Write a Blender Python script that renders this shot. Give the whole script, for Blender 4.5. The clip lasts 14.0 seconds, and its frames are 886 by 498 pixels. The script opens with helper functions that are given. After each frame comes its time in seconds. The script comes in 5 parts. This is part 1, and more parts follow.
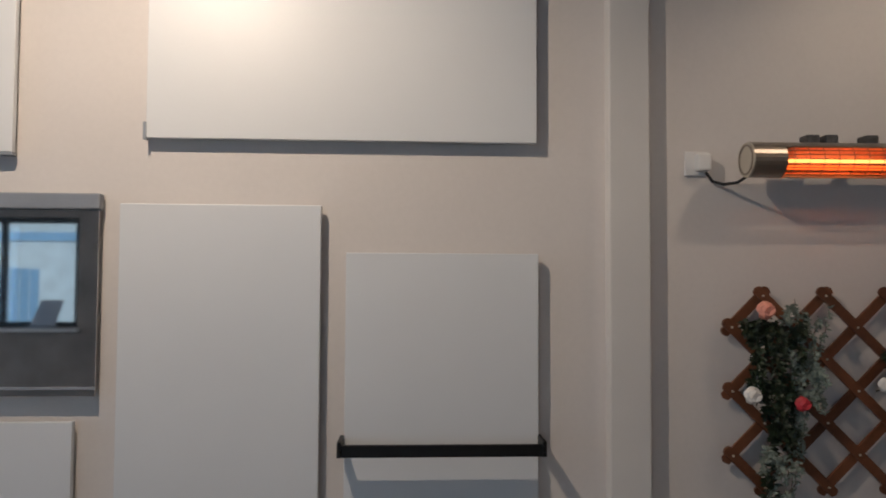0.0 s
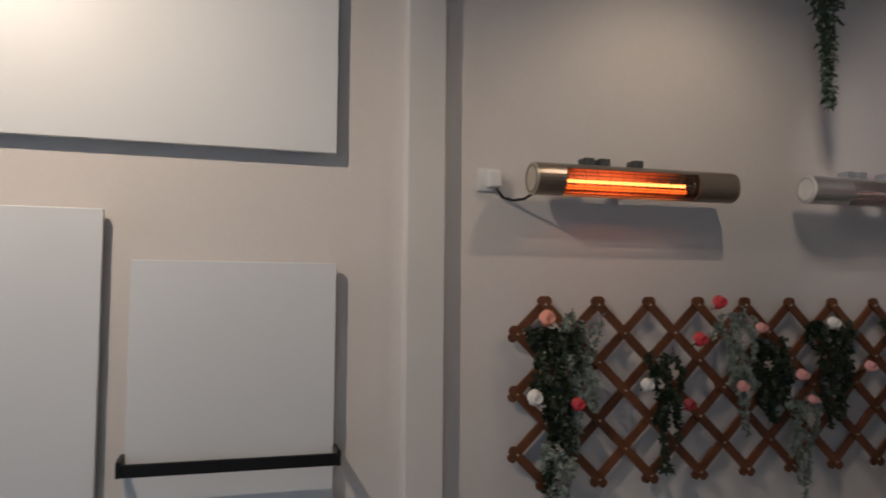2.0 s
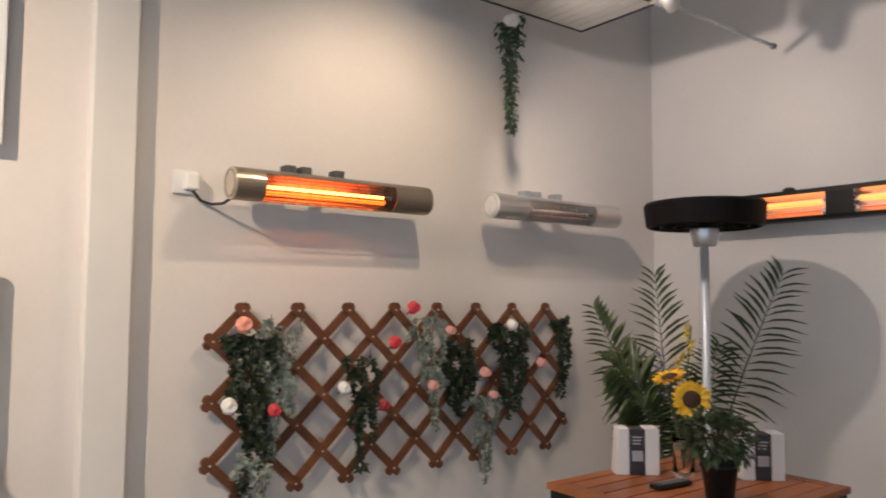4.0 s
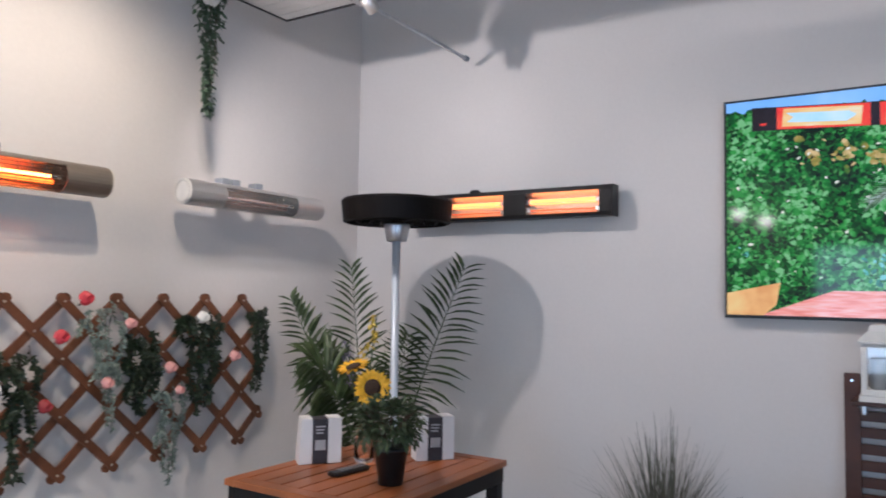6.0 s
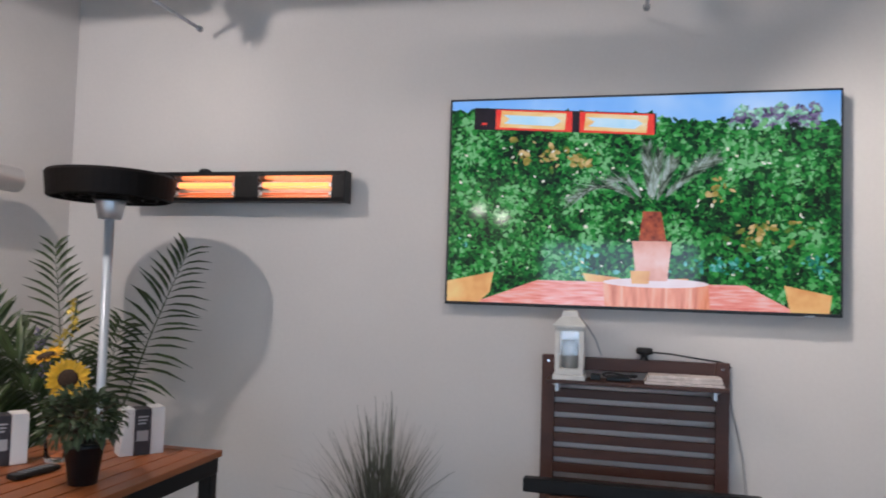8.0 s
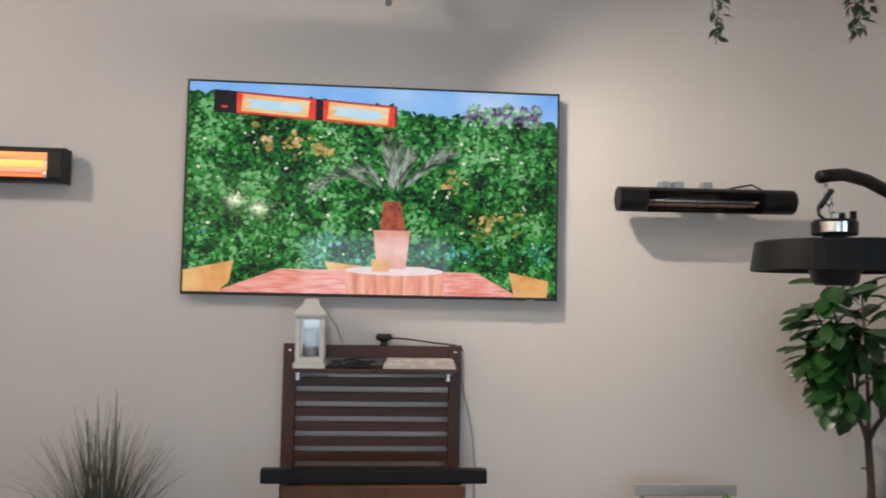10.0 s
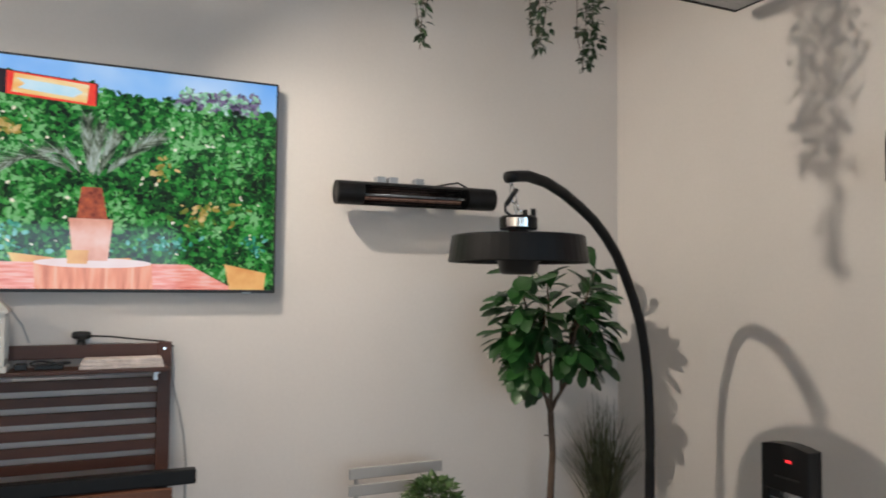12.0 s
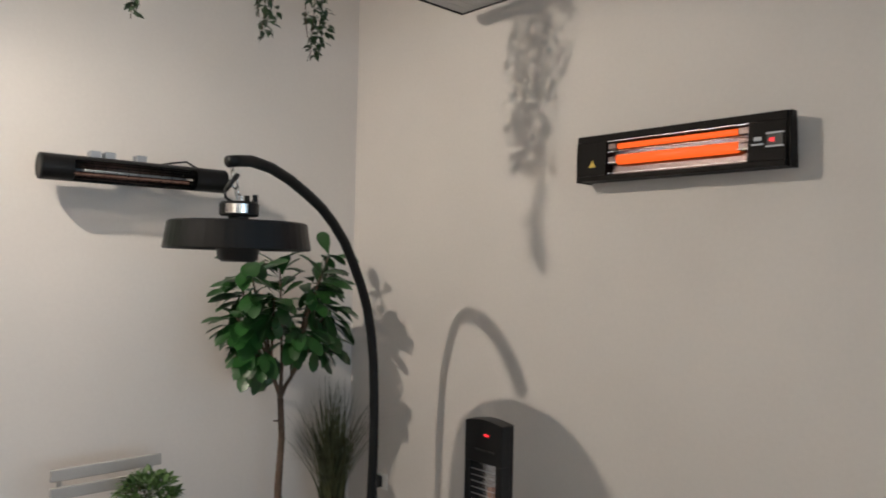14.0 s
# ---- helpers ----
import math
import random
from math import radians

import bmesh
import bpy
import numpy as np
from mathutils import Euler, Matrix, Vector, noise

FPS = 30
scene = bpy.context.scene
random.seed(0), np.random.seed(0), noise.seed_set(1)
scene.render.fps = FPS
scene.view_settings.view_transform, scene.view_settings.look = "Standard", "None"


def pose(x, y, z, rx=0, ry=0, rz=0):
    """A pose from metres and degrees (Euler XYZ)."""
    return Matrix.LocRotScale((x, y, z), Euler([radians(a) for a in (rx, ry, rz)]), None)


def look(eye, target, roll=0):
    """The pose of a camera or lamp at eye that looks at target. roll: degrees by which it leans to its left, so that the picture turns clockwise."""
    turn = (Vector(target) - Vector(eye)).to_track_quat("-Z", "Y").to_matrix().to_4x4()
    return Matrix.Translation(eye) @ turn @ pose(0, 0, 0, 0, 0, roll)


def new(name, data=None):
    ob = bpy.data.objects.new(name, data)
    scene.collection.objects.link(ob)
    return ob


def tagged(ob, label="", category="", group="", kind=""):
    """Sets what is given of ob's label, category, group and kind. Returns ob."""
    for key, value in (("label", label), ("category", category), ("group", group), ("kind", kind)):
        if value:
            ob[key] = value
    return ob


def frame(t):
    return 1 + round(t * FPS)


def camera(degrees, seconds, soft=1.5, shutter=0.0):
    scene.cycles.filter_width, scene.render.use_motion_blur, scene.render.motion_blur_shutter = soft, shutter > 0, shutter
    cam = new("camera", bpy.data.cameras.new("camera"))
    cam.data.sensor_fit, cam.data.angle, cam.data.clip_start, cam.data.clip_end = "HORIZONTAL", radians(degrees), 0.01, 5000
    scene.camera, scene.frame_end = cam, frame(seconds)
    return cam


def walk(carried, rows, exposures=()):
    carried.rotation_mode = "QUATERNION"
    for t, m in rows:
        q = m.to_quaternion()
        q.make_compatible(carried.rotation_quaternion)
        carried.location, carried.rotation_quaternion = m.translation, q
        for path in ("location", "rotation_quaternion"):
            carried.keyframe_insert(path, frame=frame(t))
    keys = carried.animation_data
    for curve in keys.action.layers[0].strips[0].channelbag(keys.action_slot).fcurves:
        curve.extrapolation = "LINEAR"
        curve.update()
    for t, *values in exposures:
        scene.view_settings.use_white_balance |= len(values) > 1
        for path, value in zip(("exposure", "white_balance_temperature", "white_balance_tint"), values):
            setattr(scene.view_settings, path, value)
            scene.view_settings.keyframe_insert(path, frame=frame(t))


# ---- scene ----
cam = camera(62.1, 14.0, soft=1.8, shutter=0.4)
PATH = [
    (0, (-0.144, -0.62, 1.705), (-0.044, 1.376, 1.788), 0.3),
    (0.5, (-0.136, -0.618, 1.703), (0.049, 1.371, 1.79), 0.5),
    (1, (-0.122, -0.624, 1.702), (0.183, 1.351, 1.797), 0.9),
    (1.5, (-0.102, -0.635, 1.703), (0.33, 1.316, 1.807), 0.5),
    (2, (-0.078, -0.65, 1.705), (0.503, 1.26, 1.817), 0.5),
    (4.5, (0.071, -0.772, 1.716), (1.408, 0.71, 1.844), 0.3),
    (5, (0.101, -0.8, 1.717), (1.566, 0.555, 1.842), 0.3),
    (5.5, (0.129, -0.829, 1.716), (1.722, 0.375, 1.836), 0.6),
    (6, (0.155, -0.858, 1.715), (1.841, 0.212, 1.83), 0.9),
    (6.5, (0.179, -0.886, 1.713), (1.951, 0.035, 1.821), 1.2),
    (7, (0.199, -0.913, 1.71), (2.035, -0.127, 1.815), 1.5),
    (7.5, (0.216, -0.94, 1.707), (2.111, -0.307, 1.81), 1.7),
    (10, (0.245, -1.06, 1.682), (2.236, -1.218, 1.781), 1.2),
    (10.5, (0.239, -1.082, 1.678), (2.21, -1.403, 1.786), 1.1),
    (11, (0.229, -1.105, 1.675), (2.164, -1.601, 1.784), 1.0),
    (11.5, (0.216, -1.127, 1.674), (2.104, -1.779, 1.778), 0.9),
    (12, (0.2, -1.151, 1.675), (2.017, -1.982, 1.767), 0.6),
    (12.5, (0.181, -1.176, 1.679), (1.916, -2.166, 1.762), 0.7),
    (13, (0.159, -1.203, 1.686), (1.8, -2.344, 1.759), 1.1),
    (13.5, (0.136, -1.233, 1.698), (1.693, -2.487, 1.759), 1.1),
    (14, (0.111, -1.266, 1.714), (1.576, -2.627, 1.756), 1.2),
]
EXPOSURES = [(0.0, -1.56, 6000, 13), (2.2, -1.44, 6000, 13), (4.2, -0.08, 6500, 13), (5.2, 0.04, 5950, 12), (6.0, 0.10, 5500, 12), (6.5, 0.00, 5550, 11),
             (7.6, -0.10, 5650, 11), (9.8, -0.06, 6350, 9), (14.0, 0.0, 6300, 7)]
walk(cam, [(t, look(eye, target, roll)) for t, eye, target, roll in PATH], EXPOSURES)

# ---- world and lights ----
world = bpy.data.worlds.new("sky")
scene.world = world
world.use_nodes = True
wn = world.node_tree.nodes
sky = wn.new("ShaderNodeTexSky")
sky.sky_type, sky.sun_disc = "NISHITA", False
sky.sun_elevation, sky.sun_rotation = radians(41), radians(11)
world.node_tree.links.new(sky.outputs[0], wn["Background"].inputs[0])
wn["Background"].inputs[1].default_value = 0.15
sun = new("sun", bpy.data.lights.new("sun", "SUN"))
sun.data.energy, sun.data.angle, sun.data.color = 5.0, radians(0.5), (1.0, 0.96, 0.90)
sun.matrix_world = look((2, 10, 9), (0, 0, 0))

WN, WE, WS, WW, CEIL = 1.94, 3.60, -3.80, -6.6, 3.45   # wall faces and ceiling

LAMPS = []


def spot(name, eye, target, watts, degrees, blend, color, size=0.035):
    light = bpy.data.lights.new(name, "SPOT")
    light.energy, light.spot_size, light.spot_blend = watts, radians(degrees), blend
    light.color, light.shadow_soft_size = color, size
    ob = new(name, light)
    ob.matrix_world = look(eye, target)
    LAMPS.append((eye, target))
    return ob


spot("track_spot_light", (1.88, 1.22, 2.90), (3.6, 0.85, 1.95), 52, 128, 0.6, (1.0, 0.84, 0.72), 0.022)
spot("track_spot_light", (1.62, 1.06, 2.95), (1.66, 1.94, 1.85), 40, 126, 0.8, (1.0, 0.77, 0.53), 0.022)
spot("track_spot_light", (2.63, 1.08, 2.92), (3.6, 1.08, 2.36), 6, 62, 1.0, (1.0, 0.84, 0.70))
spot("track_spot_light", (2.72, -1.08, 2.985), (2.45, -3.5, 0.85), 140, 130, 0.9, (1.0, 0.85, 0.71), 0.022)
spot("track_spot_light", (1.95, -0.75, 3.07), (3.6, -1.05, 1.2), 40, 120, 0.9, (1.0, 0.84, 0.71), 0.035)
spot("track_spot_light", (-1.04, 0.60, 3.25), (-0.75, 1.9, 1.20), 325, 132, 0.8, (1.0, 0.79, 0.57), 0.025)


def area(name, m, w, h, watts, color):
    light = bpy.data.lights.new(name, "AREA")
    light.shape, light.size, light.size_y, light.energy, light.color = "RECTANGLE", w, h, watts, color
    ob = new(name, light)
    ob.matrix_world = m
    return ob


# added cool daylight fill, at an invented opening in the far west wall
area("added_west_daylight", look((WW - 0.03, -0.9, 1.55), (0.0, -0.9, 1.45)), 2.7, 2.0, 78, (0.64, 0.82, 1.0))
# added cool daylight fill from the south, for the panel wall
area("added_south_daylight", look((-1.8, WS - 0.03, 1.55), (-1.6, 1.0, 1.45)), 2.7, 2.0, 48, (0.64, 0.82, 1.0))

# ---- materials ----
MATS = {}


def nodes_of(name):
    m = bpy.data.materials.new(name)
    m.use_nodes = True
    return m, m.node_tree.nodes, m.node_tree.links, m.node_tree.nodes["Principled BSDF"]


def mat(name, color, rough=0.5, metal=0.0, var=0.12, scale=9.0, bump=0.08, fine=140.0, spec=0.5, rand=0.0, stretch=(1, 1, 1), emit=None, coat=0.0):
    """Paint, metal, wood or leaf: colour varied at two scales, with a fine relief."""
    if name in MATS:
        return MATS[name]
    m, n, l, b = nodes_of(name)
    co = n.new("ShaderNodeTexCoord")
    mp = n.new("ShaderNodeMapping")
    mp.inputs["Scale"].default_value = stretch
    l.new(co.outputs["Object"], mp.inputs[0])
    big, small = n.new("ShaderNodeTexNoise"), n.new("ShaderNodeTexNoise")
    big.inputs["Scale"].default_value, small.inputs["Scale"].default_value = scale, fine
    big.inputs["Detail"].default_value = 4.0
    small.inputs["Detail"].default_value = 3.0
    l.new(mp.outputs[0], big.inputs[0])
    l.new(mp.outputs[0], small.inputs[0])
    mixf = n.new("ShaderNodeMath")
    mixf.operation = "MULTIPLY_ADD"
    mixf.inputs[1].default_value = 0.35
    l.new(small.outputs[0], mixf.inputs[0])
    l.new(big.outputs[0], mixf.inputs[2])
    last = mixf.outputs[0]
    if rand:
        info = n.new("ShaderNodeObjectInfo")
        add = n.new("ShaderNodeMath")
        add.operation = "MULTIPLY_ADD"
        add.inputs[1].default_value = rand
        l.new(info.outputs["Random"], add.inputs[0])
        l.new(last, add.inputs[2])
        last = add.outputs[0]
    ramp = n.new("ShaderNodeValToRGB")
    lo, hi = ramp.color_ramp.elements
    lo.position, hi.position = 0.42, 0.92 + rand * 0.6
    lo.color = (*[c * (1 - var) for c in color], 1)
    hi.color = (*[min(1, c * (1 + var)) for c in color], 1)
    l.new(last, ramp.inputs[0])
    l.new(ramp.outputs[0], b.inputs["Base Color"])
    b.inputs["Roughness"].default_value, b.inputs["Metallic"].default_value = rough, metal
    b.inputs["Specular IOR Level"].default_value = spec
    b.inputs["Coat Weight"].default_value = coat
    if bump:
        bp = n.new("ShaderNodeBump")
        bp.inputs["Strength"].default_value, bp.inputs["Distance"].default_value = bump, 0.004
        l.new(last, bp.inputs["Height"])
        l.new(bp.outputs[0], b.inputs["Normal"])
    if emit:
        b.inputs["Emission Color"].default_value, b.inputs["Emission Strength"].default_value = (*emit[0], 1), emit[1]
    MATS[name] = m
    return m


def glow(name, color, strength):
    if name in MATS:
        return MATS[name]
    m, n, l, b = nodes_of(name)
    b.inputs["Base Color"].default_value = (0.02, 0.02, 0.02, 1)
    b.inputs["Emission Color"].default_value, b.inputs["Emission Strength"].default_value = (*color, 1), strength
    MATS[name] = m
    return m


def glass(name, color=(1, 1, 1), rough=0.02):
    if name in MATS:
        return MATS[name]
    m, n, l, b = nodes_of(name)
    b.inputs["Base Color"].default_value = (*color, 1)
    b.inputs["Roughness"].default_value, b.inputs["Transmission Weight"].default_value = rough, 1.0
    b.inputs["IOR"].default_value = 1.45
    MATS[name] = m
    return m


WALL = mat("wall paint", (0.68, 0.642, 0.612), 0.75, var=0.05, scale=1.3, bump=0.16, fine=55)
CEILING = mat("ceiling paint", (0.55, 0.55, 0.55), 0.9, var=0.05, scale=2.0)
FLOOR = mat("floor vinyl", (0.30, 0.27, 0.24), 0.5, var=0.15, scale=3.0)
TRIM = mat("trim paint", (0.68, 0.66, 0.63), 0.6, var=0.04, scale=4.0, bump=0.05)
PANEL = mat("white enamel", (0.70, 0.72, 0.735), 0.42, var=0.03, scale=2.0, bump=0.10, fine=220)
PANEL_EDGE = mat("panel edge", (0.62, 0.61, 0.59), 0.5, var=0.04)
MIRROR = mat("smoked mirror", (0.93, 0.94, 0.95), 0.03, 1.0, var=0.03, bump=0.0)
CLAMP = mat("dark cast clamp", (0.085, 0.085, 0.085), 0.5, 0.3, var=0.4, scale=60)
GREY = mat("grey steel", (0.30, 0.32, 0.35), 0.45, 0.3, var=0.08)
STEEL = mat("brushed steel", (0.62, 0.63, 0.66), 0.42, 1.0, var=0.12, scale=30, stretch=(1, 1, 0.05))
CHROME = mat("chrome", (0.75, 0.75, 0.76), 0.12, 1.0, var=0.05, bump=0.0)
BRONZE = mat("bronze grey aluminium", (0.34, 0.29, 0.24), 0.36, 0.85, var=0.10, scale=20, stretch=(0.1, 1, 1))
SILVER = mat("silver aluminium", (0.62, 0.60, 0.58), 0.34, 0.85, var=0.08, scale=20, stretch=(0.1, 1, 1))
CREAM = mat("cream end plate", (0.60, 0.54, 0.44), 0.45, 0.3, var=0.06)
BLACK = mat("black satin aluminium", (0.0081, 0.0081, 0.00855), 0.42, 0.0, var=0.2, scale=14, spec=0.25)
DARK = mat("dark brown enamel", (0.0060, 0.0045, 0.0040), 0.55, 0.0, var=0.15, scale=14, spec=0.14)
DULL = mat("dull reflector", (0.13, 0.10, 0.095), 0.35, 1.0, var=0.2, scale=40, bump=0.4, fine=260)
COPPER = mat("gold coated reflector", (0.90, 0.58, 0.38), 0.42, 1.0, var=0.15, scale=60, bump=0.5, fine=260)
BLACK_PLASTIC = mat("black plastic", (0.0075, 0.0075, 0.008), 0.45, var=0.2)
REFLECTOR = mat("hammered reflector", (0.80, 0.72, 0.66), 0.34, 1.0, var=0.10, scale=60, bump=0.35, fine=300)
BRIGHT = mat("bright rippled reflector", (0.86, 0.89, 0.92), 0.22, 1.0, var=0.06, scale=40, bump=0.8, fine=90)
POLE = mat("satin galvanised tube", (0.60, 0.65, 0.71), 0.45, 0.45, var=0.06, scale=20, stretch=(1, 1, 0.1))
WHITE_PLASTIC = mat("white plastic", (0.78, 0.77, 0.75), 0.35, var=0.02)
RUBBER = mat("black cable rubber", (0.02, 0.02, 0.022), 0.6, var=0.2)
GREY_CABLE = mat("grey cable", (0.42, 0.42, 0.42), 0.6, var=0.1)
WOOD_RED = mat("red-brown trellis wood", (0.125, 0.046, 0.020), 0.5, var=0.45, scale=6, fine=70, bump=0.2, rand=0.25, stretch=(1, 1, 1))
WOOD_DARK = mat("brown stained acacia", (0.060, 0.0205, 0.0115), 0.48, var=0.4, scale=5, fine=60, bump=0.2, rand=0.25, stretch=(1, 0.15, 1))
WOOD_TABLE = mat("oiled eucalyptus", (0.285, 0.094, 0.032), 0.38, var=0.40, scale=7, fine=80, bump=0.15, rand=0.3, stretch=(0.15, 1, 1))
LANTERN_WHITE = mat("chalky white paint", (0.72, 0.70, 0.66), 0.6, var=0.08, scale=20)
CANDLE = mat("ivory wax", (0.26, 0.255, 0.24), 0.5, var=0.05)
LEAF_DARK = mat("dark glossy leaf", (0.016, 0.058, 0.013), 0.34, var=0.6, scale=12, rand=0.5, bump=0.1)
LEAF_PALM = mat("palm leaflet", (0.050, 0.076, 0.024), 0.45, var=0.4, scale=14, bump=0.1)
LEAF_IVY = mat("ivy leaf", (0.021, 0.045, 0.0168), 0.45, var=0.4, scale=14, rand=0.4)
LEAF_VINE = mat("grey green vine leaf", (0.045, 0.075, 0.042), 0.5, var=0.5, scale=14, rand=0.5)
LEAF_DEEP = mat("deep green garland leaf", (0.017, 0.030, 0.013), 0.5, var=0.6, scale=25)
LEAF_FROST = mat("frosted eucalyptus leaf", (0.22, 0.265, 0.225), 0.6, var=0.55, scale=25)
LEAF_BUSH = mat("bushy leaf", (0.055, 0.080, 0.036), 0.5, var=0.5, scale=30)
LEAF_BRIGHT = mat("fresh green leaf", (0.068, 0.132, 0.032), 0.5, var=0.45, scale=30)
GRASS = mat("dry grass blade", (0.115, 0.115, 0.085), 0.6, var=0.45, scale=18)
GRASS_GREEN = mat("dull green grass blade", (0.085, 0.095, 0.045), 0.6, var=0.45, scale=18)
BARK = mat("brown bark", (0.10, 0.065, 0.045), 0.8, var=0.35, scale=30, bump=0.5)
POT_BLACK = mat("black plant pot", (0.0096, 0.0102, 0.012), 0.4, var=0.15)
POT_GREY = mat("grey planter", (0.22, 0.22, 0.22), 0.7, var=0.12)
YELLOW = mat("yellow petal", (0.80, 0.46, 0.015), 0.5, var=0.2, scale=40)
YELLOW_SMALL = mat("pale yellow blossom", (0.70, 0.52, 0.08), 0.5, var=0.25, scale=40)
PURPLE = mat("lavender blossom", (0.16, 0.13, 0.24), 0.6, var=0.3, scale=40)
SEED = mat("brown seed head", (0.045, 0.022, 0.010), 0.8, var=0.5, scale=200, bump=0.6)
ROSE = {"peach": mat("peach petal", (0.80, 0.34, 0.25), 0.5, var=0.15, scale=40), "white": mat("white petal", (0.76, 0.74, 0.70), 0.5, var=0.06, scale=40),
        "red": mat("red petal", (0.55, 0.035, 0.05), 0.5, var=0.2, scale=40), "pink": mat("pink petal", (0.68, 0.33, 0.30), 0.5, var=0.15, scale=40),
        "crimson": mat("crimson petal", (0.30, 0.025, 0.03), 0.5, var=0.2, scale=40)}
CARD = mat("white card", (0.74, 0.73, 0.73), 0.55, var=0.03)
CARD_DARK = mat("dark printed card", (0.035, 0.030, 0.036), 0.5, var=0.2, scale=30)
CARD_GREY = mat("grey print", (0.40, 0.39, 0.40), 0.5, var=0.05)
PAPER = mat("stacked paper", (0.60, 0.53, 0.50), 0.7, var=0.25, scale=30)
CHAIR_GREY = mat("pale grey lacquer", (0.38, 0.37, 0.36), 0.55, var=0.06)
CLADDING = mat("dark brown cladding", (0.30, 0.255, 0.22), 0.7, var=0.25, scale=2.5, bump=0.3)
RAFT = mat("grey raft panel", (0.50, 0.50, 0.49), 0.6, var=0.06, scale=3.0)
BRICK = mat("pale outside brick", (0.80, 0.82, 0.80), 0.85, var=0.15, scale=3)
FENCE = mat("painted fence boards", (0.30, 0.48, 0.66), 0.7, var=0.12, rand=0.3)
GROUND = mat("outside paving", (0.25, 0.25, 0.24), 0.8, var=0.15, scale=2)
FILAMENT = glow("glowing filament", (1.0, 0.12, 0.008), 6.0)
FILAMENT_HOT = glow("hot filament core", (1.0, 0.24, 0.045), 14.0)
FILAMENT_ORANGE = glow("orange filament band", (1.0, 0.125, 0.014), 1.1)
# elements that are off; weak emission stands in for a glimmer on them
FILAMENT_DIM = mat("unlit filament tube with faint glow", (0.55, 0.42, 0.38), 0.25, 0.3, var=0.1, emit=((1.0, 0.35, 0.15), 0.06))
LED = glow("red display digits", (1.0, 0.02, 0.03), 1.6)
FILAMENT_PEACH = glow("peach filament core", (1.0, 0.25, 0.055), 3.4)
BULB = glow("lamp lens", (1.0, 0.88, 0.72), 45.0)
GLASS = glass("clear glass")
WINDOW_GLASS = glass("blue tinted window glass", (0.74, 0.92, 1.0))

# ---- mesh helpers ----


def thing(name, loc, label, category, group="", kind=""):
    ob = new(name)
    ob.location = loc
    ob.empty_display_size = 0.1
    return tagged(ob, label, category, group, kind)


def world_loc(ob):
    v = Vector((0, 0, 0))
    while ob:
        v = v + ob.location
        ob = ob.parent
    return v


def part(name, bm, material, parent=None, label="", smooth=False, normals=True):
    """Links a bmesh in world coordinates as one mesh under its thing or part."""
    me = bpy.data.meshes.new(name)
    if normals:
        bmesh.ops.recalc_face_normals(bm, faces=bm.faces)
    if parent:
        bmesh.ops.translate(bm, verts=bm.verts, vec=-world_loc(parent))
    bm.to_mesh(me)
    bm.free()
    me.materials.append(material)
    if smooth:
        me.polygons.foreach_set("use_smooth", [True] * len(me.polygons))
    ob = new(name, me)
    ob.parent = parent
    if label:
        ob["label"] = label
    return ob


def box(x0, x1, y0, y1, z0, z1, bevel=0.0, bm=None, seg=2):
    b = bmesh.new()
    bmesh.ops.create_cube(b, size=1.0)
    for v in b.verts:
        v.co = Vector(((x0 + x1) / 2 + v.co.x * (x1 - x0), (y0 + y1) / 2 + v.co.y * (y1 - y0), (z0 + z1) / 2 + v.co.z * (z1 - z0)))
    if bevel:
        bmesh.ops.bevel(b, geom=b.edges[:], offset=bevel, segments=seg, affect="EDGES", profile=0.5)
    return join(bm, b)


def join(bm, b):
    if bm is None:
        return b
    me = bpy.data.meshes.new("tmp")
    b.to_mesh(me)
    b.free()
    bm.from_mesh(me)
    bpy.data.meshes.remove(me)
    return bm


def frame_axes(d):
    d = Vector(d).normalized()
    u = d.cross(Vector((0, 0, 1)))
    if u.length < 1e-4:
        u = Vector((1, 0, 0))
    u.normalize()
    return u, d.cross(u).normalized()


def sweep(points, radius, seg=12, bm=None, caps=True):
    """A round rod along points; radius is one number or one for each point."""
    b = bm or bmesh.new()
    pts = [Vector(p) for p in points]
    radii = radius if isinstance(radius, (list, tuple)) else [radius] * len(pts)
    rings = []
    u = None
    for i, p in enumerate(pts):
        d = (pts[min(i + 1, len(pts) - 1)] - pts[max(i - 1, 0)]).normalized()
        if u is None:
            u, v = frame_axes(d)
        u = (u - d * u.dot(d)).normalized()
        v = d.cross(u)
        rings.append([b.verts.new(p + radii[i] * (math.cos(a) * u + math.sin(a) * v)) for a in [2 * math.pi * k / seg for k in range(seg)]])
    for r0, r1 in zip(rings, rings[1:]):
        for k in range(seg):
            b.faces.new((r0[k], r0[(k + 1) % seg], r1[(k + 1) % seg], r1[k]))
    if caps:
        b.faces.new(rings[0][::-1])
        b.faces.new(rings[-1])
    return b


def lathe(center, profile, seg=32, bm=None, axis="z"):
    """A turned solid: profile of (radius, height) pairs round an upright axis."""
    b = bm or bmesh.new()
    c = Vector(center)
    rings = []
    for r, h in profile:
        ring = []
        for k in range(seg):
            a = 2 * math.pi * k / seg
            ring.append(b.verts.new(c + Vector((r * math.cos(a), r * math.sin(a), h))))
        rings.append(ring)
    for r0, r1 in zip(rings, rings[1:]):
        for k in range(seg):
            b.faces.new((r0[k], r0[(k + 1) % seg], r1[(k + 1) % seg], r1[k]))
    b.faces.new(rings[0][::-1])
    b.faces.new(rings[-1])
    return b


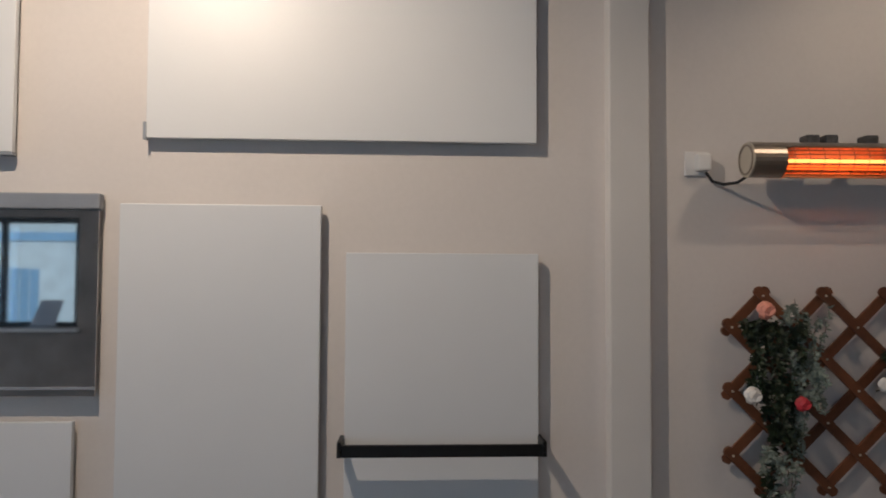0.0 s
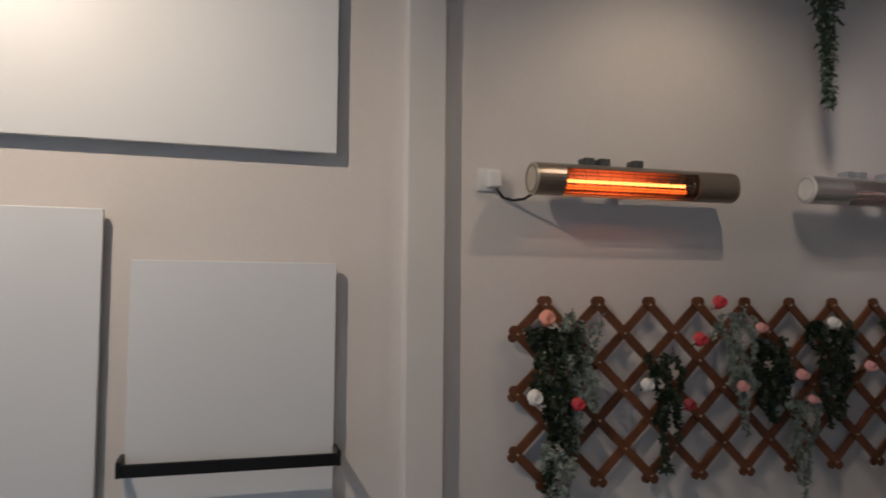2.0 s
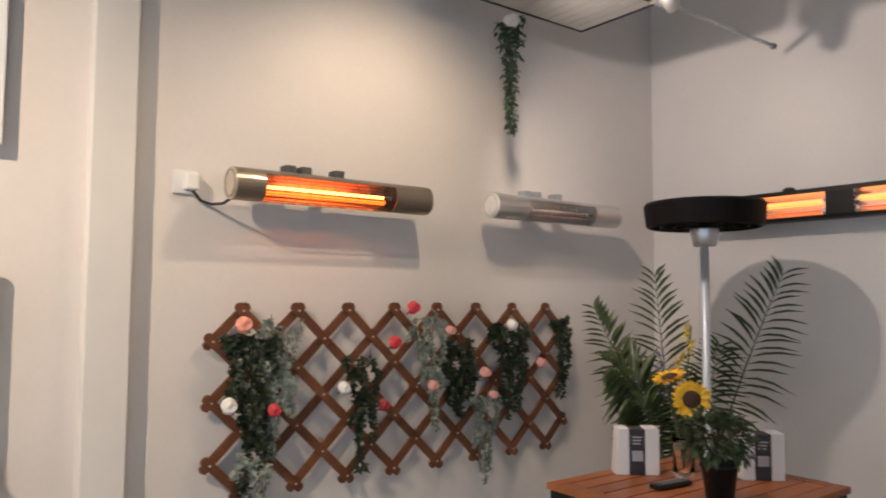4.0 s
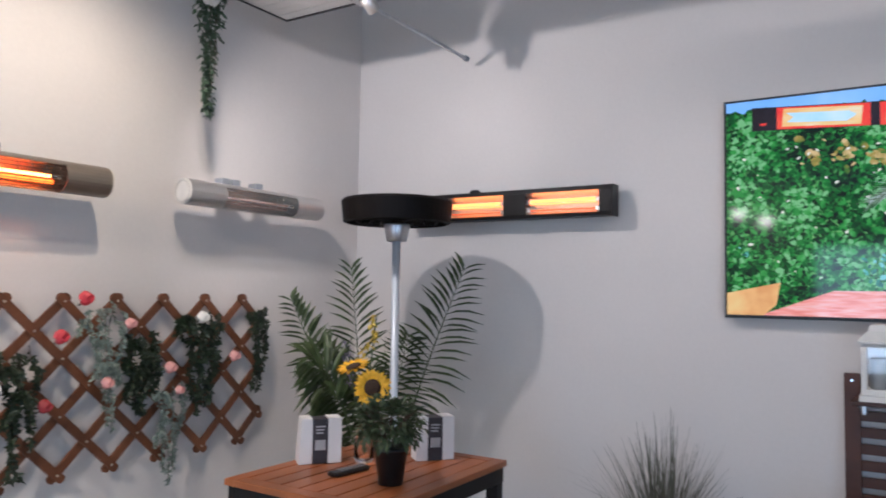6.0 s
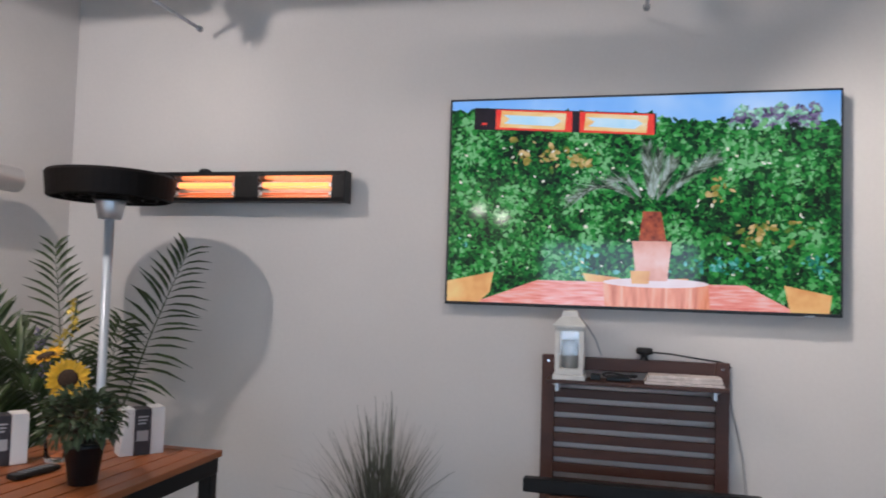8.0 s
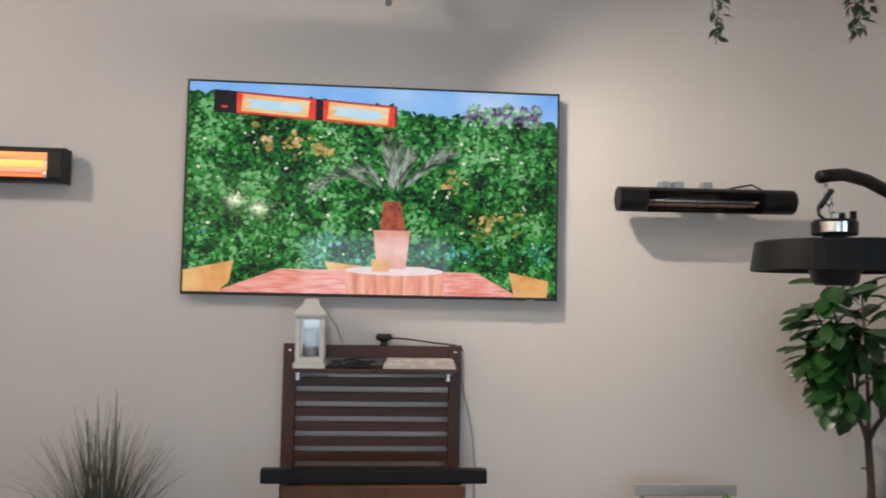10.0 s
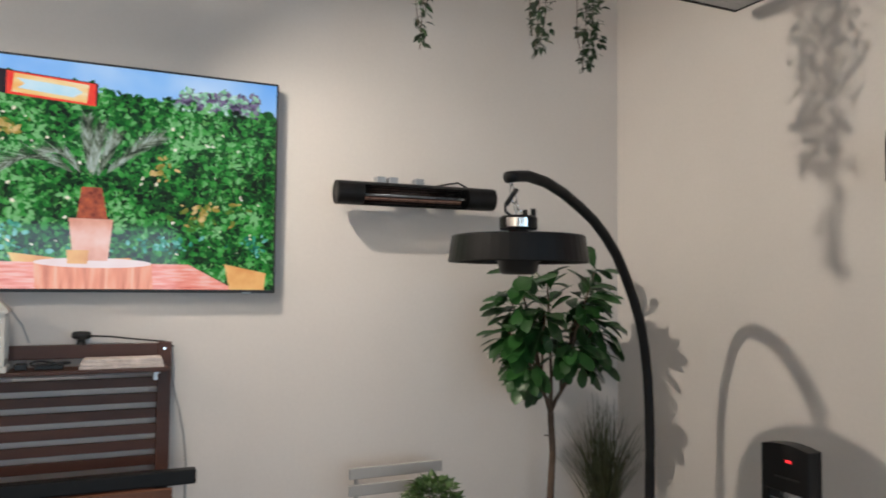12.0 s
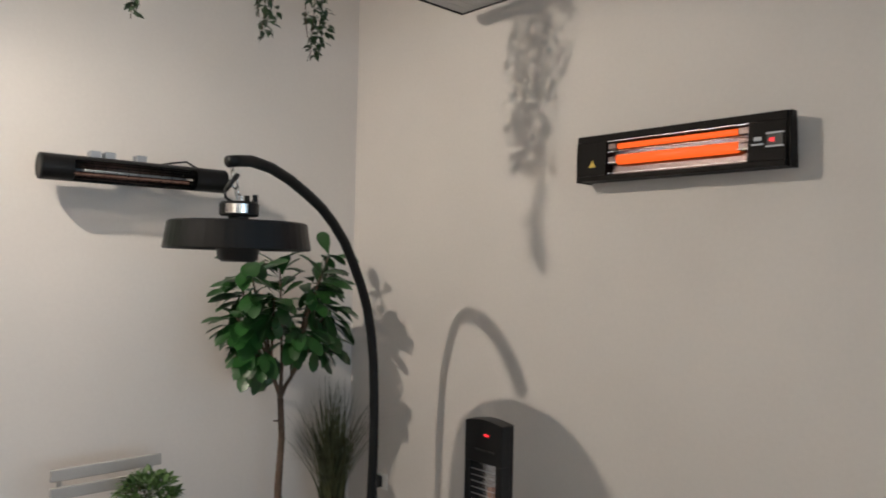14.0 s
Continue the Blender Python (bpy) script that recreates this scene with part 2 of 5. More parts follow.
def prism(outline, axis, a, b_, bevel=0.0):
    """An outline of 2D points drawn out along axis x, y or z from a to b_."""
    b = bmesh.new()

    def at(p, t):
        return {"x": (t, p[0], p[1]), "y": (p[0], t, p[1]), "z": (p[0], p[1], t)}[axis]
    v0 = [b.verts.new(at(p, a)) for p in outline]
    v1 = [b.verts.new(at(p, b_)) for p in outline]
    n = len(outline)
    b.faces.new(v0)
    b.faces.new(v1[::-1])
    for i in range(n):
        b.faces.new((v0[i], v0[(i + 1) % n], v1[(i + 1) % n], v1[i]))
    if bevel:
        bmesh.ops.bevel(b, geom=b.edges[:], offset=bevel, segments=2, affect="EDGES", profile=0.5)
    return b


def leaf_into(b, base, d, up, length, width, fold=0.25, droop=0.2, shape=((0.0, 0.06), (0.3, 0.85), (0.62, 0.9), (1.0, 0.04))):
    """One folded, drooping leaf of six faces."""
    d, up = Vector(d).normalized(), Vector(up).normalized()
    s = d.cross(up)
    if s.length < 1e-3:
        s = Vector((1, 0, 0))
    s.normalize()
    n = s.cross(d).normalized()
    rows = []
    for t, w in shape:
        c = Vector(base) + d * length * t - n * (droop * length * t * t)
        rows.append((b.verts.new(c - s * width * w / 2 + n * fold * width * w / 2), b.verts.new(c), b.verts.new(c + s * width * w / 2 + n * fold * width * w / 2)))
    for r0, r1 in zip(rows, rows[1:]):
        b.faces.new((r0[0], r0[1], r1[1], r1[0]))
        b.faces.new((r0[1], r0[2], r1[2], r1[1]))


def leaf_mesh(name, material, length, width, fold=0.3, droop=0.25, shape=((0.0, 0.06), (0.3, 0.85), (0.62, 0.9), (1.0, 0.04))):
    b = bmesh.new()
    leaf_into(b, (0, 0, 0), (0, 1, 0), (0, 0, 1), length, width, fold, droop, shape)
    me = bpy.data.meshes.new(name)
    b.to_mesh(me)
    b.free()
    me.materials.append(material)
    me.polygons.foreach_set("use_smooth", [True] * len(me.polygons))
    return me


def rnd(a, b):
    return random.uniform(a, b)


def rand_dir(zlo=-1.0, zhi=1.0):
    a, z = rnd(0, 2 * math.pi), rnd(zlo, zhi)
    r = math.sqrt(max(0, 1 - z * z))
    return Vector((r * math.cos(a), r * math.sin(a), z))

# ---- structure ----


def structure(name, bm, material, label, category):
    return tagged(part(name, bm, material), label, category, kind="structure")


T = 0.15
structure("floor", box(WW - T, WE + T, WS - T, WN + T, -0.12, 0.0), FLOOR, "brown grey vinyl floor of the showroom", "floor")
structure("ceiling", box(WW - T, WE + T, WS - T, WN + T, CEIL, CEIL + 0.12), CEILING, "plain pale grey painted showroom ceiling", "ceiling")
structure("wall_north", box(WW - T, WE + T, WN, WN + T, 0, CEIL), WALL, "warm white painted wall behind the heaters", "wall")
structure("wall_east", box(WE, WE + T, WS, WN, 0, CEIL), WALL, "warm white painted wall behind the television", "wall")
WX0, WX1, WZ0, WZ1 = -5.35, -3.70, 1.16, 2.36
SX0, SX1, SZ0, SZ1 = -2.3, 0.5, 0.5, 2.6
bm = box(WW - T, WW, WS, SX0, 0, CEIL)
box(WW - T, WW, SX1, WN, 0, CEIL, bm=bm)
box(WW - T, WW, SX0, SX1, 0, SZ0, bm=bm)
box(WW - T, WW, SX0, SX1, SZ1, CEIL, bm=bm)
structure("wall_west", bm, WALL, "white painted wall round the added daylight window", "wall")
LX0, LX1 = -3.2, -0.4
bm = box(LX1, WE + T, WS - T, WS, 0, CEIL)
box(WX1, LX0, WS - T, WS, 0, CEIL, bm=bm)
box(LX0, LX1, WS - T, WS, 0, SZ0, bm=bm)
box(LX0, LX1, WS - T, WS, SZ1, CEIL, bm=bm)
box(WW - T, WX0, WS - T, WS, 0, CEIL, bm=bm)
box(WX0, WX1, WS - T, WS, 0, WZ0, bm=bm)
box(WX0, WX1, WS - T, WS, WZ1, CEIL, bm=bm)
structure("wall_south", bm, WALL, "warm white painted wall pierced by a window", "wall")
structure("trim", box(0.555, 0.700, WN - 0.062, WN, 0, CEIL, 0.006), TRIM, "square upright pipe casing painted like the wall", "trim")

# unseen west window, made up to give the daylight fill an opening
west_win = thing("added_window_west", (WW - 0.1, -0.9, SZ0), "wide dark framed window added for daylight in the west wall", "window", kind="structure")
bm = box(WW - 0.13, WW - 0.07, SX0, SX1, SZ0, SZ0 + 0.06, 0.004)
box(WW - 0.13, WW - 0.07, SX0, SX1, SZ1 - 0.06, SZ1, 0.004, bm)
for a in (SX0, SX1 - 0.06):
    box(WW - 0.132, WW - 0.068, a, a + 0.06, SZ0 + 0.06, SZ1 - 0.06, 0.004, bm)
part("window_frame", bm, BLACK, west_win)
pane = part("pane", box(WW - 0.103, WW - 0.097, SX0 + 0.06, SX1 - 0.06, SZ0 + 0.06, SZ1 - 0.06), WINDOW_GLASS, west_win)
pane.visible_shadow = False
# second invented window, never in view, round the south daylight fill
long_win = thing("added_window_south", (-1.8, WS - 0.1, SZ0), "wide dark framed window added for daylight in the south wall", "window", kind="structure")
bm = box(LX0, LX1, WS - 0.13, WS - 0.07, SZ0, SZ0 + 0.06, 0.004)
box(LX0, LX1, WS - 0.13, WS - 0.07, SZ1 - 0.06, SZ1, 0.004, bm)
for a in (LX0, LX1 - 0.06):
    box(a, a + 0.06, WS - 0.132, WS - 0.068, SZ0 + 0.06, SZ1 - 0.06, 0.004, bm)
part("window_frame", bm, BLACK, long_win)
pane = part("pane", box(LX0 + 0.06, LX1 - 0.06, WS - 0.103, WS - 0.097, SZ0 + 0.06, SZ1 - 0.06), WINDOW_GLASS, long_win)
pane.visible_shadow = False
bm = box(WX1, -3.25, WS, WS + 0.012, 0, CEIL)
box(WW, WX0, WS, WS + 0.012, 0, CEIL, bm=bm)
box(WX0, WX1, WS, WS + 0.012, 0, WZ0 - 0.045, bm=bm)
box(WX0, WX1, WS, WS + 0.012, WZ1, CEIL, bm=bm)
structure("wall_cladding", bm, CLADDING, "dark brown cladding round the window", "wall cladding")

win = thing("window_1", ((WX0 + WX1) / 2, WS - 0.08, WZ0), "dark framed window looking out on a brick building", "window", kind="structure")
bm = box(WX0, WX1, WS - 0.11, WS - 0.05, WZ0, WZ0 + 0.06, 0.004)
box(WX0, WX1, WS - 0.11, WS - 0.05, WZ1 - 0.06, WZ1, 0.004, bm)
for a in (WX0, WX1 - 0.06, -4.56):
    box(a, a + 0.06, WS - 0.112, WS - 0.048, WZ0 + 0.06, WZ1 - 0.06, 0.004, bm)
part("window_frame", bm, BLACK, win)
for a, b in ((WX0 + 0.06, -4.56), (-4.50, WX1 - 0.06)):
    pane = part("pane", box(a, b, WS - 0.084, WS - 0.078, WZ0 + 0.06, WZ1 - 0.06), WINDOW_GLASS, win)
    pane.visible_shadow = False
part("window_sill", box(WX0 - 0.03, WX1 + 0.03, WS - 0.05, WS + 0.10, WZ0 - 0.04, WZ0 - 0.002, 0.006), TRIM, win)

structure("ground", box(-400, 400, -400, 400, -0.4, -0.3), GROUND, "grey paved yard outside the window", "ground")
house = thing("brick_building", (-6.0, -13.0, -0.3), "pale brick building wall across the yard", "building", kind="structure")
part("wall", box(-16, 4, -13.5, -13.0, -0.3, 7.0), BRICK, house)
part("band", box(-16, 4, -13.0, -12.97, 2.55, 2.75), FENCE, house, "pale blue painted band")
brick_me = None
for r in range(14):
    for c in range(21):
        x, z = -10.3 + c * 0.24 + (0.12 if r % 2 else 0), 2.80 + r * 0.085
        if brick_me is None:
            p = part("brick", box(x, x + 0.225, -13.0, -12.985, z, z + 0.072), BRICK, house)
            brick_me, bx, bz = p.data, x, z
        else:
            o = new("brick", brick_me)
            o.parent, o.location = house, (x - bx, 0, z - bz)
fence = thing("yard_fence", (-8.0, -8.2, -0.3), "pale blue grey board fence in the yard", "fence", kind="structure")
board_me = None
for c in range(26):
    x = -10.4 + c * 0.16
    if board_me is None:
        p = part("board", box(x, x + 0.14, -8.22, -8.20, -0.3, 1.85, 0.004), FENCE, fence)
        board_me, bx = p.data, x
    else:
        o = new("board", board_me)
        o.parent, o.location = fence, (x - bx, 0, rnd(-0.02, 0.02))
lap = thing("laptop", (-4.05, WS + 0.04, WZ0), "dark open laptop standing on the window sill", "laptop")
part("keyboard_base", box(-4.24, -3.92, WS - 0.04, WS + 0.10, WZ0 - 0.001, WZ0 + 0.016, 0.004), GREY, lap)
part("lid", prism([(-4.22, WZ0 + 0.016), (-3.96, WZ0 + 0.016), (-3.86, WZ0 + 0.30), (-4.10, WZ0 + 0.30)], "y", WS - 0.038, WS - 0.026), GREY, lap)

# ---- hanging raft, rods and lamps ----


def hang_raft(x0, x1, y0, y1, z, n):
    raft = thing("ceiling_raft", ((x0 + x1) / 2, (y0 + y1) / 2, z), "grey slatted display raft hung below the ceiling", "ceiling raft", "rafts")
    step = (x1 - x0 - 0.024) / n
    for a in range(n):
        x = x0 + 0.012 + a * step
        part("slat", box(x, x + step - 0.004, y0 + 0.012, y1 - 0.012, z + 0.004, z + 0.016), RAFT, raft)
    for a0, a1, b0, b1 in ((x0, x0 + 0.012, y0, y1), (x1 - 0.012, x1, y0, y1), (x0 + 0.012, x1 - 0.012, y0, y0 + 0.012), (x0 + 0.012, x1 - 0.012, y1 - 0.012, y1)):
        part("edge_strip", box(a0, a1, b0, b1, z, z + 0.03, 0.002), BLACK, raft, "black edge strip")
    for y in (y0 + 0.1, y1 - 0.1):
        for x in (x0 + 0.08, x1 - 0.08):
            part("hanger_wire", sweep([(x, y, z + 0.01), (x, y, CEIL)], 0.003, 6), STEEL, raft)


hang_raft(1.80, 2.645, 1.18, 1.62, 2.98, 14)
# added middle raft, out of view: its east edge shades the wall top
hang_raft(2.28, 2.60, -1.75, 1.16, 2.97, 6)
hang_raft(1.80, 2.63, -3.70, -2.85, 2.908, 14)
hang_raft(2.43, 2.60, -2.846, -1.98, 2.975, 3)
for y, z in ((1.12, 2.958), (-1.05, 2.935)):
    rod = thing("rail_rod", (2.6, y, z), "thin grey metal rod reaching towards the wall", "rod", "rods under the raft")
    part("rod", sweep([(2.45, y, z), (3.47, y, z)], 0.009, 10), STEEL, rod, smooth=True)
    part("end_cap", sweep([(3.462, y, z), (3.482, y, z)], 0.015, 12), GREY, rod, smooth=True)
    part("clamp", box(2.53, 2.61, y - 0.02, y + 0.02, z - 0.014, 2.972, 0.004), CHROME, rod, "polished clamp")
for eye, target in LAMPS:
    d = (Vector(target) - Vector(eye)).normalized()
    e = Vector(eye)
    lamp = thing("track_spotlight", e - d * 0.1, "small silver spotlight hung from above", "spotlight", "spotlights")
    top = CEIL
    part("shade", sweep([e - d * 0.085, e - d * 0.08, e - d * 0.012], [0.015, 0.030, 0.030], 16, caps=False), SILVER, lamp, smooth=True)
    part("stem", sweep([e - d * 0.08, (e.x - d.x * 0.08, e.y - d.y * 0.08, max(top, e.z - d.z * 0.08 + 0.01))], 0.005, 8), BLACK, lamp)
for y, z in ((1.05, 2.92), (1.45, 3.05)):
    lamp = thing("ceiling_spotlight", (-5.6, y, z), "round warm ceiling spotlight on a black stem", "spotlight", "spotlights")
    part("shade", lathe((-5.6, y, z + 0.05), [(0.06, 0.0), (0.065, 0.01), (0.05, 0.06), (0.02, 0.07)], 20), BLACK, lamp, smooth=True)
    part("globe", lathe((-5.6, y, z), [(0.02, -0.095), (0.08, -0.06), (0.105, 0.0), (0.08, 0.045), (0.03, 0.05)], 20), BULB, lamp, "lit globe", smooth=True)
    part("stem", sweep([(-5.6, y, z + 0.12), (-5.6, y, CEIL)], 0.008, 8), BLACK, lamp)

# ---- panel heaters on the north wall ----


def wall_panel(x0, x1, z0, z1, label, y1=WN - 0.026, y0=WN - 0.050):
    t = thing("panel_heater", ((x0 + x1) / 2, WN, z0), label, "panel heater", "panel heaters")
    part("front_plate", box(x0, x1, y0, y1, z0, z1, 0.003), PANEL, t)
    part("back_box", box(x0 + 0.07, x1 - 0.07, y1, WN - 0.012, z0 + 0.07, z1 - 0.07), PANEL_EDGE, t)
    for x in (x0 + 0.18, x1 - 0.18):
        for z in (z0 + 0.12, z1 - 0.12):
            part("wall_bracket", box(x - 0.02, x + 0.02, WN - 0.012, WN, z - 0.02, z + 0.02, 0.002), GREY, t)
    return t


p1 = wall_panel(-1.024, 0.305, 2.178, 2.80, "large flat white infrared panel heater on the wall")
part("corner_clip", box(-1.032, -1.022, WN - 0.056, WN - 0.024, 2.172, 2.232, 0.002), GREY, p1)
wall_panel(-1.104, -0.433, 0.72, 1.955, "tall flat white infrared panel heater on the wall")
p3 = wall_panel(-0.348, 0.311, 0.55, 1.795, "flat white infrared towel warmer with a black rail")
part("towel_rail", box(-0.350, 0.322, WN - 0.142, WN - 0.128, 1.126, 1.166, 0.003), BLACK, p3, "dark polished towel rail")
for x in (-0.357, 0.315):
    part("rail_bracket", box(x - 0.007, x + 0.007, WN - 0.145, WN - 0.024, 1.126, 1.176, 0.002), BLACK, p3, "dark rail bracket")
p0 = wall_panel(-2.6, -1.461, 2.125, 2.80, "flat white infrared panel heater with a metal lower edge")
part("lower_edge", box(-2.6, -1.458, WN - 0.054, WN - 0.022, 2.112, 2.124, 0.002), GREY, p0)
wall_panel(-2.45, -1.242, 0.62, 1.228, "flat white infrared panel heater below the mirror")
mir = thing("mirror_heater", (-1.6, WN, 1.31), "smoked mirror panel heater in a grey frame", "mirror")
part("mirror_plate", box(-2.10, -1.171, WN - 0.050, WN - 0.044, 1.312, 1.93, 0.001), MIRROR, mir)
part("top_rail", box(-2.10, -1.168, WN - 0.056, WN - 0.014, 1.933, 1.988, 0.006), GREY, mir)
part("back_plate", box(-2.08, -1.19, WN - 0.043, WN, 1.33, 1.93), GREY, mir)
part("lower_strip", box(-2.10, -1.170, WN - 0.056, WN - 0.050, 1.335, 1.343), GREY, mir)

# ---- tube heaters ----


def outlet(x, y, z, axis, label):
    """A square wall socket; axis says which wall it sits on."""
    t = thing("wall_socket", (x, y, z), label, "socket", "sockets")
    if axis == "y":
        s = -1 if y > 0 else 1
        lo, hi = sorted((y, y + s * 0.010))
        part("face_plate", box(x - 0.043, x + 0.043, lo, hi, z - 0.043, z + 0.043, 0.003), WHITE_PLASTIC, t)
        lo, hi = sorted((y + s * 0.010, y + s * 0.048))
        return t, box(x - 0.012, x + 0.040, lo, hi, z - 0.030, z + 0.032, 0.008)
    return t, None


def tube_heater(name, p0, p1, r, o0, o1, out, body, cap, lit, label, mount):
    """A round wall heater from p0 to p1; the grille is open from o0 to o1 metres along it; out: unit vector away from the wall."""
    p0, p1, out = Vector(p0), Vector(p1), Vector(out)
    d = (p1 - p0).normalized()
    length = (p1 - p0).length
    up = Vector((0, 0, 1))
    t = thing(name, (p0 + p1) / 2, label, "heater", "wall heaters")
    seg = 28

    def pt(s, a, rad):
        return p0 + d * s + out * (rad * math.cos(a)) + up * (rad * math.sin(a))

    def shell(a0, a1, s0, s1, rad, thick, n):
        b = bmesh.new()
        rows = []
        for k in range(n + 1):
            a = a0 + (a1 - a0) * k / n
            rows.append([b.verts.new(pt(s, a, q)) for s, q in ((s0, rad), (s1, rad), (s1, rad - thick), (s0, rad - thick))])
        for r0, r1 in zip(rows, rows[1:]):
            for k in range(4):
                b.faces.new((r0[k], r0[(k + 1) % 4], r1[(k + 1) % 4], r1[k]))
        b.faces.new(rows[0])
        b.faces.new(rows[-1][::-1])
        return b
    part("end_sleeve", shell(0, 2 * math.pi, 0.006, o0, r, 0.004, seg), body, t, smooth=False)
    part("end_sleeve", shell(0, 2 * math.pi, o1, length - 0.006, r, 0.004, seg), body, t)
    a0, a1 = radians(40), radians(360 - 122)
    part("back_shell", shell(a0, a1, o0, o1, r, 0.004, 20), body, t)
    part("reflector", shell(radians(44), radians(360 - 125), o0 + 0.002, o1 - 0.002, r - 0.006, 0.002, 20), COPPER if lit == 2 else DULL if body == BLACK else REFLECTOR, t, "polished reflector trough", smooth=True)
    for s in (0.0, length):
        e = p0 + d * s
        part("end_cap", sweep([e, e + d * (0.007 if s == 0 else -0.007)], r - 0.001, seg), cap, t)
        part("cap_ring", shell(0, 2 * math.pi, s - (0.003 if s == 0 else 0), s + (0 if s == 0 else 0.003), r * 0.86, r * 0.1, seg), body, t)
    c = out * (r * 0.30) - up * (r * 0.10)
    part("filament_tube", sweep([p0 + d * (o0 + 0.012) + c, p0 + d * (o1 - 0.045) + c], r * 0.13, 10), FILAMENT_HOT if lit == 2 else GREY if body == BLACK else FILAMENT_DIM, t, "heating element", smooth=True)
    part("tube_holder", sweep([p0 + d * (o1 - 0.045) + c, p0 + d * (o1 - 0.005) + c], r * 0.17, 10), CHROME, t)
    if lit:
        c2 = -out * (r * 0.35) - up * (r * 0.35)
        part("filament_tube", sweep([p0 + d * (o0 + 0.008) + c2, p0 + d * (o1 - 0.012) + c2], r * 0.12, 8), FILAMENT if lit == 2 else FILAMENT_DIM, t, "heating element")
    for k in range(12):
        a = radians(40) - radians(162) * k / 11
        part("grille_wire", sweep([pt(o0 - 0.004, a, r - 0.002), pt(o1 + 0.004, a, r - 0.002)], 0.0017, 5), body, t)
    for k in range(11):
        s = o0 + (o1 - o0) * (k + 0.5) / 11
        part("grille_hoop", sweep([pt(s, radians(40) - radians(162) * j / 10, r - 0.004) for j in range(11)], 0.0012, 5), body, t)
    wall_gap = mount
    for s in (length * 0.27, length * 0.345, length * 0.51):
        b0 = p0 + d * s + up * (r + 0.004)
        q = box(-0.022, 0.022, -0.028, 0.028, -0.016, 0.024, 0.004)
        m = Matrix((d, out, up)).transposed().to_4x4()
        bmesh.ops.transform(q, matrix=Matrix.Translation(b0 - out * (r * 0.35)) @ m, verts=q.verts)
        part("clamp", q, CLAMP if body == BRONZE else GREY, t, "grey bracket clamp")
        part("wall_arm", sweep([b0 - out * (r * 0.4), b0 - out * wall_gap], 0.010, 8), GREY, t, "grey bracket arm")
    return t


h1 = tube_heater("tube_heater", (1.0, 1.795, 2.114), (1.86, 1.795, 2.118), 0.060, 0.115, 0.675, (0, -1, 0), BRONZE, CREAM, 2,
                 "bronze grey tubular infrared heater glowing orange behind a wire grille", 0.148)
part("power_cable", sweep([(1.015, 1.80, 2.066), (1.00, 1.86, 2.046), (0.975, 1.915, 2.046), (0.94, 1.928, 2.058), (0.905, 1.90, 2.085)], 0.0055, 8), RUBBER, h1, "black power cable", smooth=True)
sock, plug = outlet(0.885, WN, 2.121, "y", "white wall socket with a white plug in it")
part("plug", plug, WHITE_PLASTIC, sock, "white plug")
h2 = tube_heater("tube_heater", (2.224, 1.795, 2.132), (3.081, 1.795, 2.136), 0.058, 0.20, 0.66, (0, -1, 0), SILVER, LANTERN_WHITE, 1,
                 "silver tubular infrared heater with unlit element on the wall", 0.148)
h4 = tube_heater("tube_heater", (3.465, -2.100, 2.088), (3.465, -2.915, 2.094), 0.056, 0.125, 0.66, (-1, 0, 0), BLACK, BLACK, 1,
                 "black tubular infrared heater switched off on the wall", 0.138)
part("power_cable", sweep([(3.48, -2.80, 2.14), (3.50, -2.74, 2.175), (3.53, -2.68, 2.165), (3.56, -2.62, 2.15)], 0.005, 6), RUBBER, h4, "black power cable", smooth=True)
sock, plug = outlet(3.284, WS, 0.525, "y", "wall socket with a black plug near the corner")
part("plug", plug, BLACK_PLASTIC, sock, "black plug")
part("lead", sweep([(3.29, WS + 0.04, 0.50), (3.27, WS + 0.05, 0.40), (3.24, WS + 0.05, 0.2), (3.1, WS + 0.06, 0.006)], 0.005, 6), RUBBER, sock, "black lead")

# ---- box heaters ----


def lit_window(t, y0, y1, x, z0, z1, cores):
    """A recessed window in a box heater on the east wall: trough, bright elements, guard wires."""
    part("reflector", prism([(x + 0.004, z0), (x + 0.055, z0 + 0.03), (x + 0.055, z1 - 0.03), (x + 0.004, z1), (x + 0.004, z1 + 0.003), (x + 0.060, z1 - 0.025), (x + 0.060, z0 + 0.025), (x + 0.004, z0 - 0.003)], "y", y0, y1), REFLECTOR, t, "polished reflector trough")
    for z, r, m in cores:
        part("heating_element", sweep([(x + 0.022, y0 + 0.02, z), (x + 0.022, y1 - 0.02, z)], r, 10), m, t, "glowing heating element", smooth=True)
        for y in (y0 + 0.001, y1 - 0.021):
            part("element_holder", box(x + 0.012, x + 0.034, y, y + 0.02, z - 0.010, z + 0.010, 0.002), CHROME, t)
    for k in range(5):
        z = z0 + (z1 - z0) * (k + 0.5) / 5
        part("guard_wire", sweep([(x + 0.003, y0, z), (x + 0.003, y1, z)], 0.0011, 5), STEEL, t)


h3 = thing("box_heater", (3.55, 0.9, 2.09), "long black infrared heater with two glowing windows", "heater", "wall heaters")
Z0, Z1, X3 = 2.086, 2.232, 3.468
G = ((0.377, 0.761), (0.887, 1.222))
part("top_rail", prism([(X3, Z1 - 0.022), (X3 + 0.006, Z1), (X3 + 0.085, Z1), (X3 + 0.085, Z1 - 0.022)], "y", 0.322, 1.475), BLACK, h3)
part("bottom_rail", prism([(X3 + 0.004, Z0), (X3, Z0 + 0.018), (X3 + 0.085, Z0 + 0.018), (X3 + 0.080, Z0)], "y", 0.322, 1.475), BLACK, h3)
